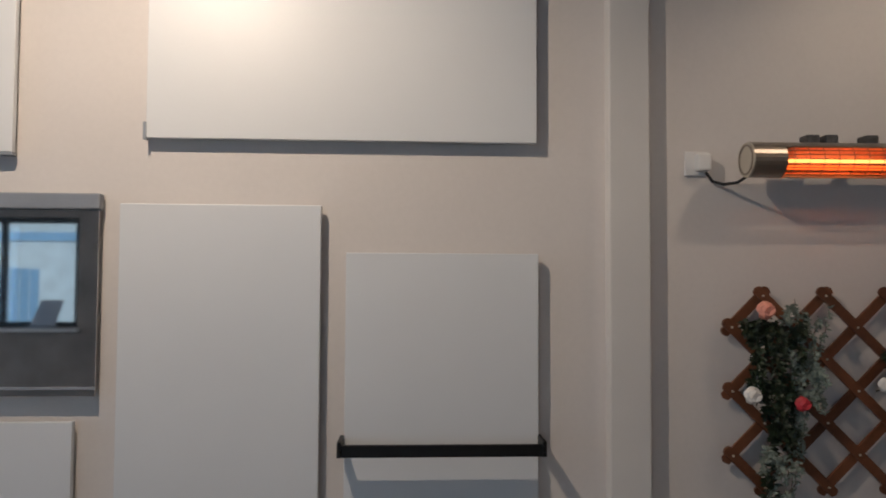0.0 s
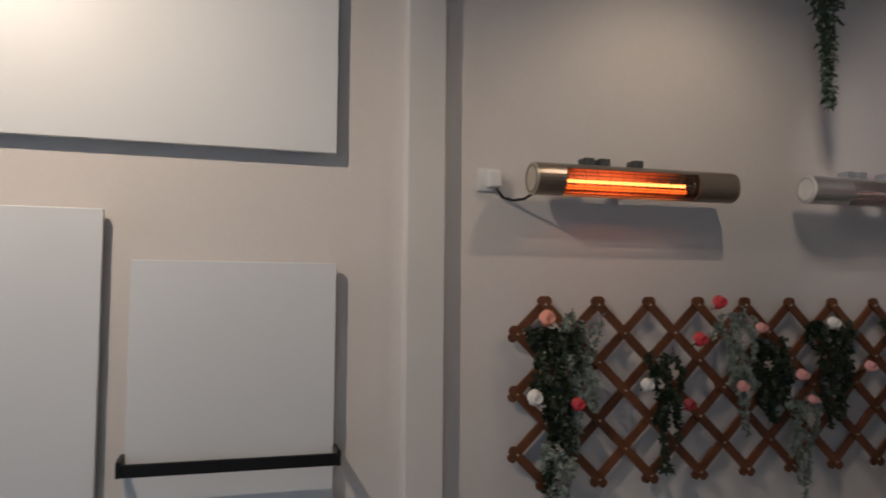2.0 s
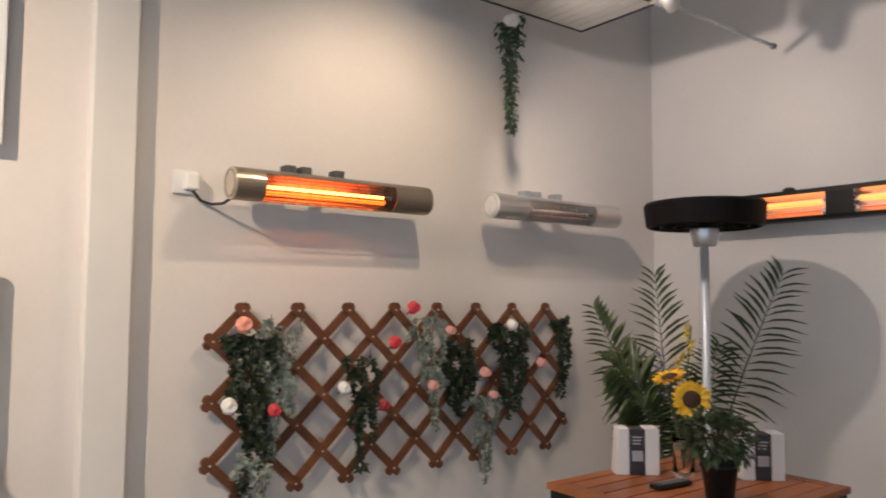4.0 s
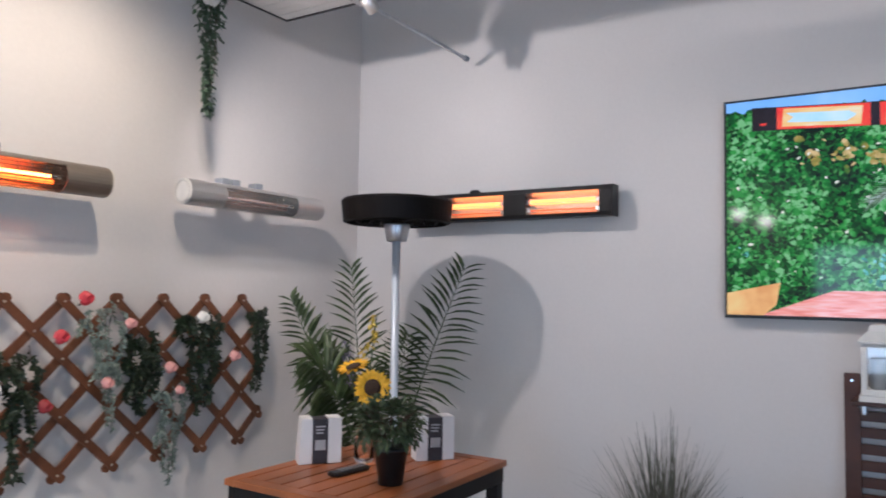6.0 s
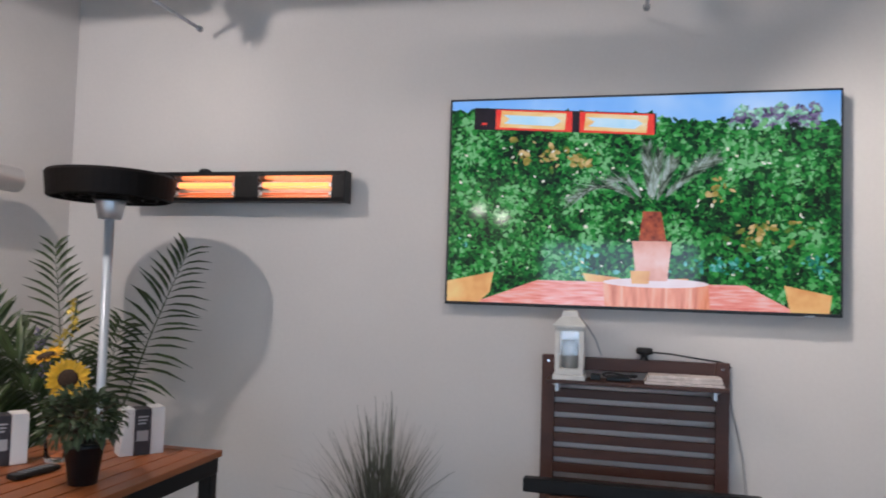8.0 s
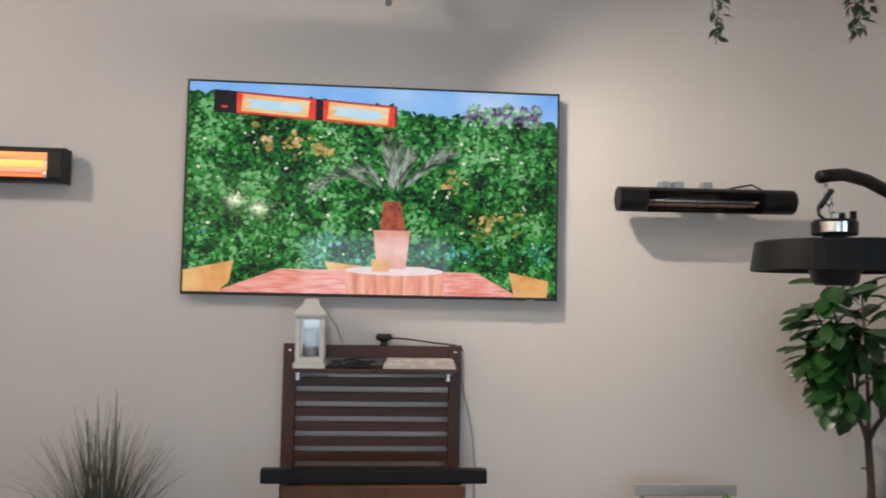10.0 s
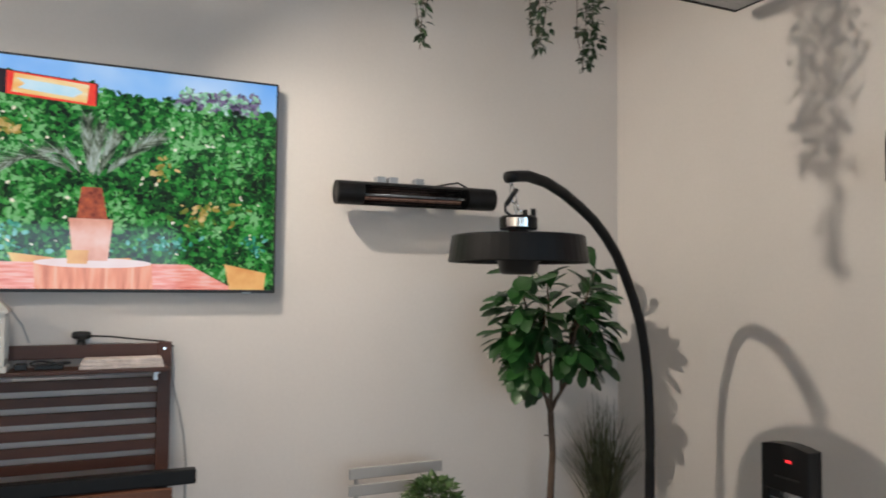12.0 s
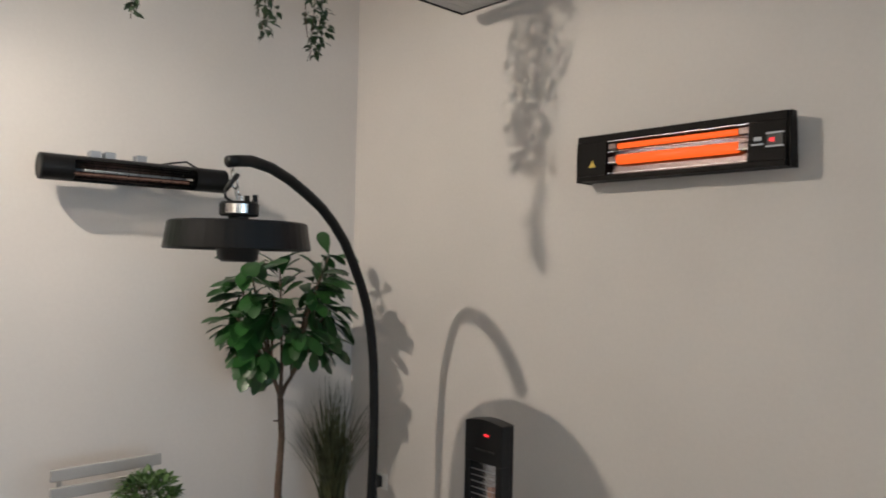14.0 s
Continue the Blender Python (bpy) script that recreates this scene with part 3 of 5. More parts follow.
for a, b in ((0.322, 0.377), (0.761, 0.887), (1.222, 1.475)):
    part("cover", box(X3 + 0.001, X3 + 0.084, a, b, Z0 + 0.018, Z1 - 0.022, 0.001), BLACK, h3)
part("back_plate", box(X3 + 0.062, X3 + 0.085, 0.377, 1.222, Z0 + 0.018, Z1 - 0.022), BLACK, h3)
part("end_cap", prism([(X3 - 0.003, Z0 - 0.003), (X3 - 0.003, Z1 - 0.02), (X3 + 0.01, Z1 + 0.003), (X3 + 0.088, Z1 + 0.003), (X3 + 0.088, Z0 - 0.003)], "y", 0.310, 0.322, 0.003), BLACK, h3)
part("end_cap", prism([(X3 - 0.003, Z0 - 0.003), (X3 - 0.003, Z1 - 0.02), (X3 + 0.01, Z1 + 0.003), (X3 + 0.088, Z1 + 0.003), (X3 + 0.088, Z0 - 0.003)], "y", 1.475, 1.487, 0.003), BLACK, h3)
for y0, y1 in G:
    lit_window(h3, y0, y1, X3, Z0 + 0.018, Z1 - 0.022, ((2.166, 0.014, FILAMENT_PEACH), (2.124, 0.003, FILAMENT_ORANGE)))
for y in (0.60, 1.15):
    part("wall_bracket", box(X3 + 0.085, WE, y - 0.03, y + 0.03, 2.13, 2.20, 0.003), GREY, h3)
part("top_knob", lathe((X3 + 0.05, 1.08, Z1), [(0.03, 0.0), (0.03, 0.012), (0.02, 0.02)], 16), BLACK, h3)

h5 = thing("box_heater", (1.5, WS, 2.06), "tilted dark brown infrared heater with bright orange elements", "heater", "wall heaters")
YF = -3.700
tilt = 0.030   # the face leans down


def h5_face(x0, x1, z0, z1, depth0, depth1, bevel=0.0):
    """A block of the leaning front between two depths from the face."""
    def y(z):
        return YF - tilt * (2.24 - z) / 0.18 * -0.6
    return prism([(y(z0) - depth0, z0), (y(z1) - depth0, z1), (y(z1) - depth1, z1), (y(z0) - depth1, z0)], "x", x0, x1, bevel)


part("top_rail", h5_face(1.098, 1.935, 2.212, 2.242, 0.0, 0.075, 0.003), DARK, h5)
part("bottom_rail", h5_face(1.098, 1.915, 2.058, 2.078, 0.0, 0.085, 0.003), DARK, h5)
part("control_end", h5_face(1.098, 1.225, 2.078, 2.212, 0.0, 0.08), DARK, h5)
part("far_end", h5_face(1.792, 1.920, 2.078, 2.212, 0.0, 0.08), DARK, h5)
part("back_plate", h5_face(1.225, 1.792, 2.078, 2.212, 0.060, 0.08), DARK, h5)
part("end_cap", prism([(YF + 0.004, 2.056), (YF + 0.003, 2.205), (YF - 0.008, 2.243), (YF - 0.045, 2.243), (YF - 0.060, 2.056)], "x", 1.086, 1.098, 0.003), DARK, h5)
part("end_cap", prism([(YF + 0.004, 2.056), (YF + 0.003, 2.205), (YF - 0.008, 2.243), (YF - 0.080, 2.243), (YF - 0.088, 2.056)], "x", 1.920, 1.938, 0.003), DARK, h5)
part("reflector", h5_face(1.227, 1.790, 2.080, 2.210, 0.045, 0.058), DULL, h5, "polished reflector trough")
for z, r in ((2.190, 0.011), (2.137, 0.020)):
    part("heating_element", sweep([(1.27, YF - 0.014, z), (1.75, YF - 0.014, z)], r, 12), FILAMENT_ORANGE, h5, "orange glowing element", smooth=True)
    for x in (1.228, 1.752):
        part("element_holder", box(x, x + 0.038, YF - 0.030, YF - 0.002, z - 0.013, z + 0.013, 0.003), DULL, h5)
for k in range(4):
    z = 2.085 + 0.042 * k
    part("guard_wire", sweep([(1.227, YF + 0.001, z), (1.790, YF + 0.001, z)], 0.0012, 5), STEEL, h5)
disp = part("display", h5_face(1.108, 1.160, 2.128, 2.166, -0.005, 0.001), BLACK_PLASTIC, h5)
part("display_frame", h5_face(1.104, 1.164, 2.122, 2.127, -0.006, 0.001), GREY, h5)
part("display_frame", h5_face(1.104, 1.164, 2.167, 2.172, -0.006, 0.001), GREY, h5)
part("display_digits", h5_face(1.136, 1.150, 2.140, 2.152, -0.008, -0.005), LED, h5, "red lit digits")
part("warning_sticker", prism([(1.838, 2.112), (1.870, 2.112), (1.854, 2.140)], "y", YF + 0.010, YF + 0.013), YELLOW_SMALL, h5, "pale yellow warning triangle")
part("printed_mark", h5_face(1.180, 1.204, 2.146, 2.160, -0.004, 0.0), GREY, h5, "small grey printed mark")
part("printed_mark", h5_face(1.172, 1.212, 2.132, 2.137, -0.004, 0.0), GREY, h5, "small grey printed mark")
for x in (1.25, 1.75):
    part("wall_bracket", box(x - 0.03, x + 0.03, WS, YF - 0.075, 2.12, 2.19, 0.003), GREY, h5)

tower = thing("tower_heater", (1.967, -3.27, 0.0), "black upright tower heater with a bright wire screen", "heater")
TX0, TX1, TY = 1.885, 2.072, -3.22
arch = [(TX0, 0.06), (TX1, 0.06)] + [(TX1 - (TX1 - TX0) * k / 8, 1.138 + 0.012 * math.sin(math.pi * k / 8)) for k in range(9)]
part("back_body", prism(arch, "y", TY - 0.062, TY - 0.045), BLACK, tower)
part("head", prism([(TX0, 0.992), (TX1, 0.992)] + arch[2:], "y", TY - 0.045, TY, 0.003), BLACK, tower)
for a, b in ((TX0, TX0 + 0.030), (TX1 - 0.030, TX1)):
    part("side_frame", box(a, b, TY - 0.045, TY, 0.20, 0.992, 0.003), BLACK, tower)
part("foot_panel", box(TX0, TX1, TY - 0.045, TY, 0.06, 0.20, 0.003), BLACK, tower)
part("reflector", box(TX0 + 0.030, TX1 - 0.030, TY - 0.044, TY - 0.040, 0.20, 0.992), BRIGHT, tower)
for k in range(34):
    z = 0.22 + k * 0.0225
    part("screen_wire", sweep([(TX0 + 0.03, TY - 0.008, z), (TX1 - 0.03, TY - 0.008, z)], 0.0018, 5), STEEL, tower)
part("heating_element", sweep([(1.967, TY - 0.028, 0.24), (1.967, TY - 0.028, 0.90)], 0.007, 8), FILAMENT_DIM, tower, "dim heating element")
part("display_digits", box(1.950, 1.972, TY, TY + 0.002, 1.092, 1.100), LED, tower, "red lit digits")
part("slot", box(1.92, 2.015, TY - 0.001, TY + 0.003, 1.036, 1.042, 0.001), BLACK_PLASTIC, tower)
part("base_plate", box(TX0 - 0.07, TX1 + 0.07, TY - 0.22, TY + 0.10, 0.0, 0.06, 0.01), BLACK, tower)

# ---- trellis with garlands ----
trellis = thing("trellis", (1.89, WN, 0.99), "red brown expanding wooden trellis fixed to the wall", "trellis")
NX, NZ, PX, PZ = 0.988, 1.655, 0.1127, 0.1105


def node(j, r):
    return NX + PX * j, NZ - PZ * r


def slat(a, b, y0, y1):
    (xa, za), (xb, zb) = node(*a), node(*b)
    d = Vector((xb - xa, zb - za)).normalized()
    n = Vector((-d.y, d.x))
    pa, pb = Vector((xa, za)) - d * 0.020, Vector((xb, zb)) + d * 0.020
    out = []
    for c, s in ((pb, 1), (pa, -1)):
        for k in range(7):
            t = math.pi * k / 6 - math.pi / 2
            out.append(c + s * (d * math.cos(t) * 0.0170 + n * math.sin(t) * 0.0170) * (1.12 if k in (1, 5) else 1.0))
    part("slat", prism([(p.x, p.y) for p in out], "y", y0, y1), WOOD_RED, trellis)


for c in range(-5, 16, 2):
    r0, r1 = max(0, -c), min(6, 16 - c)
    slat((c + r0, r0), (c + r1, r1), WN - 0.048, WN - 0.038)
for s in range(1, 22, 2):
    r0, r1 = max(0, s - 16), min(6, s)
    slat((s - r0, r0), (s - r1, r1), WN - 0.036, WN - 0.026)
screw_me = None
for r in range(7):
    for j in range(17):
        if (j + r) % 2:
            x, z = node(j, r)
            if screw_me is None:
                p = part("screw", sweep([(x, WN - 0.052, z), (x, WN - 0.024, z)], 0.0042, 8), CREAM, trellis)
                screw_me, sx, sz = p.data, x, z
            else:
                o = new("screw", screw_me)
                o.parent, o.location = trellis, (x - sx, 0, z - sz)
for x in (1.21, 1.89, 2.57):
    part("standoff", box(x - 0.012, x + 0.012, WN - 0.026, WN, 1.31, 1.335), WOOD_RED, trellis)


def garland(x, z0, z1, w, material, n, size, label, lean=0.0, y=WN - 0.085):
    """A hanging bunch of many small leaves along a few strands."""
    t = thing("garland", (x, y, z0), label, "artificial garland", "garlands on the trellis")
    b = bmesh.new()
    strands = []
    n, size = int(n * 1.9), size * 0.66
    count = max(4, int(w / 0.026))
    for k in range(count):
        sx = x + w * ((k + rnd(0.1, 0.9)) / count - 0.5)
        off = abs(sx - x) / (w / 2)
        end = z0 - (z0 - z1) * (1 - 0.55 * off ** 1.5) * rnd(0.62, 1.0)
        sway, phase = rnd(0.008, 0.024), rnd(0, 6.28)
        pts = []
        for i in range(11):
            f = i / 10
            pts.append(Vector((sx + lean * f + sway * math.sin(6 * f + phase) - (sx - x) * 0.35 * f, y + 0.012 - rnd(0.0, 0.04) * math.sin(math.pi * min(1, f + 0.15)), z0 + rnd(-0.05, 0.02) * (1 - f) - (z0 - end) * f)))
        strands.append(pts)
    for k in range(max(2, n // 300)):
        p = random.choice(random.choice(strands)[1:8])
        side = random.choice((-1, 1))
        strands.append([p + Vector((side * 0.055 * i / 10, -0.02 * i / 10, 0.03 * math.sin(math.pi * i / 10) - 0.035 * (i / 10) ** 2)) for i in range(11)])
    for pts in strands:
        part("stem", sweep(pts, 0.0016, 5), BARK, t)
    for i in range(n):
        pts = random.choice(strands)
        f = rnd(0.2, 9.99)
        k = int(f)
        p = pts[k].lerp(pts[k + 1], f - k)
        d = Vector((rnd(-1, 1), rnd(-0.9, 0.15), rnd(-0.8, 0.45)))
        leaf_into(b, p, d, (rnd(-0.4, 0.4), -1, rnd(0, 0.8)), size * rnd(0.6, 1.25), size * rnd(0.36, 0.58), 0.3, rnd(0, 0.4))
    tagged(part("foliage", b, material, t, normals=False), kind="stuff")
    return t


GREEN_L = "dark green artificial garland hanging on the trellis"
FROST_L = "frosted grey green garland hanging on the trellis"
garland(1.115, 1.60, 0.82, 0.218, LEAF_DEEP, 899, 0.042, GREEN_L, 0.02)
garland(1.235, 1.63, 0.98, 0.172, LEAF_FROST, 899, 0.026, FROST_L, 0.0)
garland(1.130, 1.16, 0.78, 0.138, LEAF_FROST, 232, 0.030, FROST_L, 0.02)
garland(1.575, 1.50, 0.80, 0.149, LEAF_DEEP, 551, 0.036, GREEN_L, 0.05)
garland(1.925, 1.66, 1.05, 0.172, LEAF_FROST, 812, 0.026, FROST_L, 0.03)
garland(2.085, 1.52, 1.02, 0.184, LEAF_DEEP, 696, 0.040, GREEN_L, 0.03)
garland(2.240, 1.30, 0.80, 0.161, LEAF_FROST, 609, 0.026, FROST_L, 0.02)
garland(2.400, 1.60, 1.02, 0.218, LEAF_DEEP, 812, 0.040, GREEN_L, 0.02)
garland(2.735, 1.63, 1.02, 0.115, LEAF_DEEP, 435, 0.036, GREEN_L, 0.02)


def rose(x, z, r, kind, y=WN - 0.125):
    t = thing("rose", (x, y, z), kind + " artificial rose among the garlands", "artificial flower", "roses on the trellis")
    for k in range(11):
        b = bmesh.new()
        ring = 0 if k < 3 else 1 if k < 6 else 2
        a = 2.4 * k
        rr = r * (0.25, 0.55, 0.85)[ring]
        c = Vector((x + rr * 0.55 * math.cos(a), y - 0.012 + 0.010 * ring, z + rr * 0.55 * math.sin(a)))
        n = Vector((math.cos(a) * (0.5 + 0.25 * ring), -1, math.sin(a) * (0.5 + 0.25 * ring))).normalized()
        u, v = frame_axes(n)
        rows = [[b.verts.new(c + u * (q * math.cos(g)) + v * (q * math.sin(g)) - n * (0.25 * q * q / r)) for g in [2 * math.pi * m / 10 for m in range(10)]] for q in (0.001, r * 0.28, r * 0.5)]
        for r0, r1 in zip(rows, rows[1:]):
            for m in range(10):
                b.faces.new((r0[m], r0[(m + 1) % 10], r1[(m + 1) % 10], r1[m]))
        part("petal", b, ROSE[kind], t, smooth=True)
    part("stalk", sweep([(x, y + 0.008, z), (x + 0.004, y + 0.05, z - 0.02), (x + 0.008, WN - 0.045, z - 0.03)], 0.003, 6), LEAF_DEEP, t)


for x, z, r, kind in ((1.081, 1.606, 0.042, "peach"), (1.032, 1.318, 0.040, "white"), (1.203, 1.289, 0.034, "red"), (1.826, 1.667, 0.038, "red"), (1.734, 1.522, 0.038, "red"),
                      (1.496, 1.352, 0.034, "white"), (1.682, 1.270, 0.034, "crimson"), (2.386, 1.582, 0.036, "white"), (2.222, 1.371, 0.034, "pink"),
                      (1.928, 1.333, 0.032, "pink"), (2.575, 1.398, 0.034, "pink"), (2.022, 1.565, 0.030, "pink"), (2.27, 1.27, 0.026, "pink")):
    rose(x, z, r, kind)

# ---- hanging vines ----


def vine(tip, top, w, n, size, label, material=LEAF_IVY, side=0.5, taper=1.6):
    t = thing("hanging_vine", (tip[0], tip[1], top), label, "hanging plant", "vines under the raft")
    me = leaf_mesh("leaf", material, size, size * 0.55)
    for k in range(3):
        off = (k - 1) * w * 0.3
        end = tip[2] + (0.0 if k == 1 else rnd(0.05, 0.12))
        part("stem", sweep([(tip[0], tip[1] + off * (1 - f * 0.7) + 0.008 * math.sin(7 * f + k), top - (top - end) * f) for f in [i / 8 for i in range(9)]], 0.0018, 5), BARK, t)
    for i in range(n):
        f = (i + rnd(0, 1)) / n
        f = f ** (1.6 / taper) ** 0.6
        ww = w * (1.0 - 0.88 * f ** taper)
        o = new("leaf", me)
        o.parent = t
        a = rnd(0, 2 * math.pi)
        o.location = (rnd(-side, 0.5) * ww * 0.5, rnd(-0.5, 0.5) * ww * 0.8, -(top - tip[2]) * f * 0.97)
        o.rotation_euler = (rnd(-1.0, 0.1), rnd(-0.5, 0.5), a)
    return t


IVY = "green ivy vine hanging down from the raft"
vine((2.526, -2.126, 2.483), 2.98, 0.12, 70, 0.038, IVY)
vine((2.520, -2.590, 2.519), 2.98, 0.19, 150, 0.036, IVY, side=1.3)
vine((2.460, -2.759, 2.465), 2.98, 0.19, 190, 0.036, IVY, side=2.0)
vn = vine((2.285, 1.725, 2.45), 2.99, 0.17, 420, 0.034, "dense grey green vine with a white rose hanging from the raft", LEAF_VINE, taper=0.8)
for k in range(7):
    b = bmesh.new()
    a = 0.9 * k
    lathe((2.225 + 0.018 * math.cos(a), 1.655 + 0.018 * math.sin(a), 2.945 + 0.006 * (k % 3)), [(0.004, -0.02), (0.020, 0.0), (0.022, 0.012), (0.014, 0.02)], 8, b)
    part("petal", b, ROSE["white"], vn, "white petal", smooth=True)

part("hook_wire", sweep([(2.25, 1.60, 2.985), (2.262, 1.66, 3.000), (2.285, 1.725, 2.985)], 0.003, 6), STEEL, vn, "thin steel hook")

# ---- television ----
TY0, TY1, TZ0, TZ1, TXF = -1.845, -0.175, 1.621, 2.572, 3.542
tv = thing("television", (WE, -1.01, 1.62), "large flat television showing a garden picture on the wall", "television")
part("housing", box(TXF + 0.004, TXF + 0.032, TY0, TY1, TZ0, TZ1, 0.003), BLACK_PLASTIC, tv)
part("wall_mount", box(TXF + 0.032, WE, -1.30, -0.70, 1.85, 2.35, 0.004), BLACK, tv)
for y0, y1, z0, z1 in ((TY0, TY0 + 0.008, TZ0, TZ1), (TY1 - 0.008, TY1, TZ0, TZ1), (TY0 + 0.008, TY1 - 0.008, TZ1 - 0.008, TZ1), (TY0 + 0.008, TY1 - 0.008, TZ0, TZ0 + 0.014)):
    part("bezel", box(TXF - 0.003, TXF + 0.004, y0, y1, z0, z1, 0.001), BLACK_PLASTIC, tv)
part("maker_mark", box(TXF - 0.005, TXF + 0.004, -1.74, -1.70, TZ0 - 0.004, TZ0 + 0.004), GREY, tv)
SY, SZ, SW, SH = TY1 - 0.008, TZ1 - 0.008, TY1 - TY0 - 0.016, TZ1 - TZ0 - 0.022
GAIN = 0.9


def screen_mat(name, colors, scale, detail=3.0, strength=1.0, voronoi=False, stretch=(1, 1, 1), islands=False):
    """A lit part of the picture: a few colours mixed by noise, under a glossy face."""
    m, n, l, b = nodes_of(name)
    co, mp = n.new("ShaderNodeTexCoord"), n.new("ShaderNodeMapping")
    mp.inputs["Scale"].default_value = stretch
    l.new(co.outputs["Object"], mp.inputs[0])
    tex = n.new("ShaderNodeTexVoronoi" if voronoi else "ShaderNodeTexNoise")
    tex.inputs["Scale"].default_value = scale
    l.new(mp.outputs[0], tex.inputs[0])
    ramp = n.new("ShaderNodeValToRGB")
    if voronoi:
        sep = n.new("ShaderNodeSeparateColor")
        l.new(tex.outputs["Color"], sep.inputs[0])
        ns = n.new("ShaderNodeTexNoise")
        ns.inputs["Detail"].default_value = 5.0
        ns.inputs["Scale"].default_value = scale * 0.22
        l.new(mp.outputs[0], ns.inputs[0])
        mx = n.new("ShaderNodeMix")
        mx.inputs[0].default_value = 0.6
        l.new(sep.outputs[0], mx.inputs[2])
        l.new(ns.outputs[0], mx.inputs[3])
        l.new(mx.outputs[0], ramp.inputs[0])
    else:
        tex.inputs["Detail"].default_value = detail
        last = tex.outputs[0]
        if islands:
            geo, mx = n.new("ShaderNodeNewGeometry"), n.new("ShaderNodeMix")
            mx.inputs[0].default_value = 0.52
            span = n.new("ShaderNodeMapRange")
            span.inputs["From Min"].default_value, span.inputs["From Max"].default_value = 0.34, 0.66
            l.new(last, span.inputs["Value"])
            l.new(span.outputs["Result"], mx.inputs[2])
            l.new(geo.outputs["Random Per Island"], mx.inputs[3])
            last = mx.outputs[0]
        l.new(last, ramp.inputs[0])
    el = ramp.color_ramp.elements
    while len(el) < len(colors):
        el.new(0.5)
    for i, c in enumerate(colors):
        el[i].position = 0.22 + 0.56 * i / max(1, len(colors) - 1)
        el[i].color = (*c, 1)
    b.inputs["Base Color"].default_value = (0.01, 0.01, 0.01, 1)
    b.inputs["Roughness"].default_value, b.inputs["Specular IOR Level"].default_value = 0.06, 0.32
    l.new(ramp.outputs[0], b.inputs["Emission Color"])
    b.inputs["Emission Strength"].default_value = strength * GAIN
    return m


def picture(name, pts, layer, material):
    """A flat piece of the picture; points are across and down the screen, from 0 to 1."""
    b = bmesh.new()
    b.faces.new([b.verts.new((TXF + 0.0035 - 0.0006 * layer, SY - u * SW, SZ - v * SH)) for u, v in pts])
    part(name, b, material, tv, normals=False)


def strip(lo, hi, f, n=40):
    return [(lo + (hi - lo) * i / n, f(lo + (hi - lo) * i / n, i)) for i in range(n + 1)]


SKY_P = screen_mat("picture sky", ((0.10, 0.36, 0.92), (0.30, 0.55, 0.96), (0.66, 0.80, 1.0)), 2.4)
HEDGE_P = screen_mat("picture hedge", ((0.003, 0.010, 0.004), (0.006, 0.035, 0.008), (0.012, 0.10, 0.016), (0.035, 0.24, 0.035), (0.20, 0.46, 0.13)), 88, voronoi=True)
HEDGE_LEAF_P = screen_mat("picture hedge leaves", ((0.002, 0.012, 0.006), (0.005, 0.050, 0.012), (0.008, 0.11, 0.016), (0.022, 0.24, 0.030), (0.075, 0.42, 0.07), (0.26, 0.62, 0.24)), 6.0, strength=0.78, islands=True)
WARM_P = screen_mat("picture warm leaves", ((0.05, 0.16, 0.02), (0.38, 0.26, 0.05), (0.72, 0.50, 0.22)), 20, islands=True)
# cool flecks: bluish reflected glow on the screen, put in as colour
COOL_GLOW_P = screen_mat("picture cool glow flecks", ((0.01, 0.10, 0.07), (0.04, 0.32, 0.20), (0.22, 0.55, 0.52)), 20, islands=True)
TABLE_P = screen_mat("picture table", ((0.75, 0.16, 0.12), (0.95, 0.34, 0.27), (0.98, 0.62, 0.56)), 12, stretch=(1, 1, 8))
STUMP_P = screen_mat("picture stump", ((0.55, 0.12, 0.05), (0.90, 0.30, 0.16), (0.95, 0.55, 0.38)), 20, stretch=(1, 3, 0.3))
STUMP_TOP_P = screen_mat("picture stump top", ((0.85, 0.62, 0.60), (0.95, 0.80, 0.80)), 10)
CHAIR_P = screen_mat("picture chair", ((0.65, 0.22, 0.06), (0.88, 0.45, 0.16), (0.90, 0.65, 0.25)), 8)
POT_P = screen_mat("picture pot", ((0.60, 0.22, 0.14), (0.85, 0.42, 0.32), (0.95, 0.65, 0.58)), 9)
TRUNK_P = screen_mat("picture trunk", ((0.10, 0.02, 0.02), (0.40, 0.09, 0.05), (0.65, 0.15, 0.06)), 40)
FROND_P = screen_mat("picture frond", ((0.02, 0.03, 0.02), (0.20, 0.24, 0.17), (0.42, 0.48, 0.44)), 18, islands=True)
BLACK_P = screen_mat("picture black case", ((0.01, 0.008, 0.01), (0.03, 0.02, 0.03)), 8)
RED_P = screen_mat("picture red frame", ((0.85, 0.02, 0.03), (1.0, 0.12, 0.06)), 20)
HEAT_P = screen_mat("picture hot window", ((0.95, 0.35, 0.06), (0.98, 0.62, 0.25), (0.98, 0.85, 0.60)), 9, stretch=(1, 0.6, 3))
CORE_P = screen_mat("picture hot core", ((0.45, 0.75, 0.92), (0.75, 0.88, 0.95)), 12)
HILL_P = screen_mat("picture far bush", ((0.05, 0.04, 0.08), (0.22, 0.16, 0.30), (0.20, 0.50, 0.26), (0.55, 0.75, 0.70)), 20, islands=True)
BLOOM_P = screen_mat("picture blossom", ((0.80, 0.72, 0.45), (0.92, 0.90, 0.85)), 40)

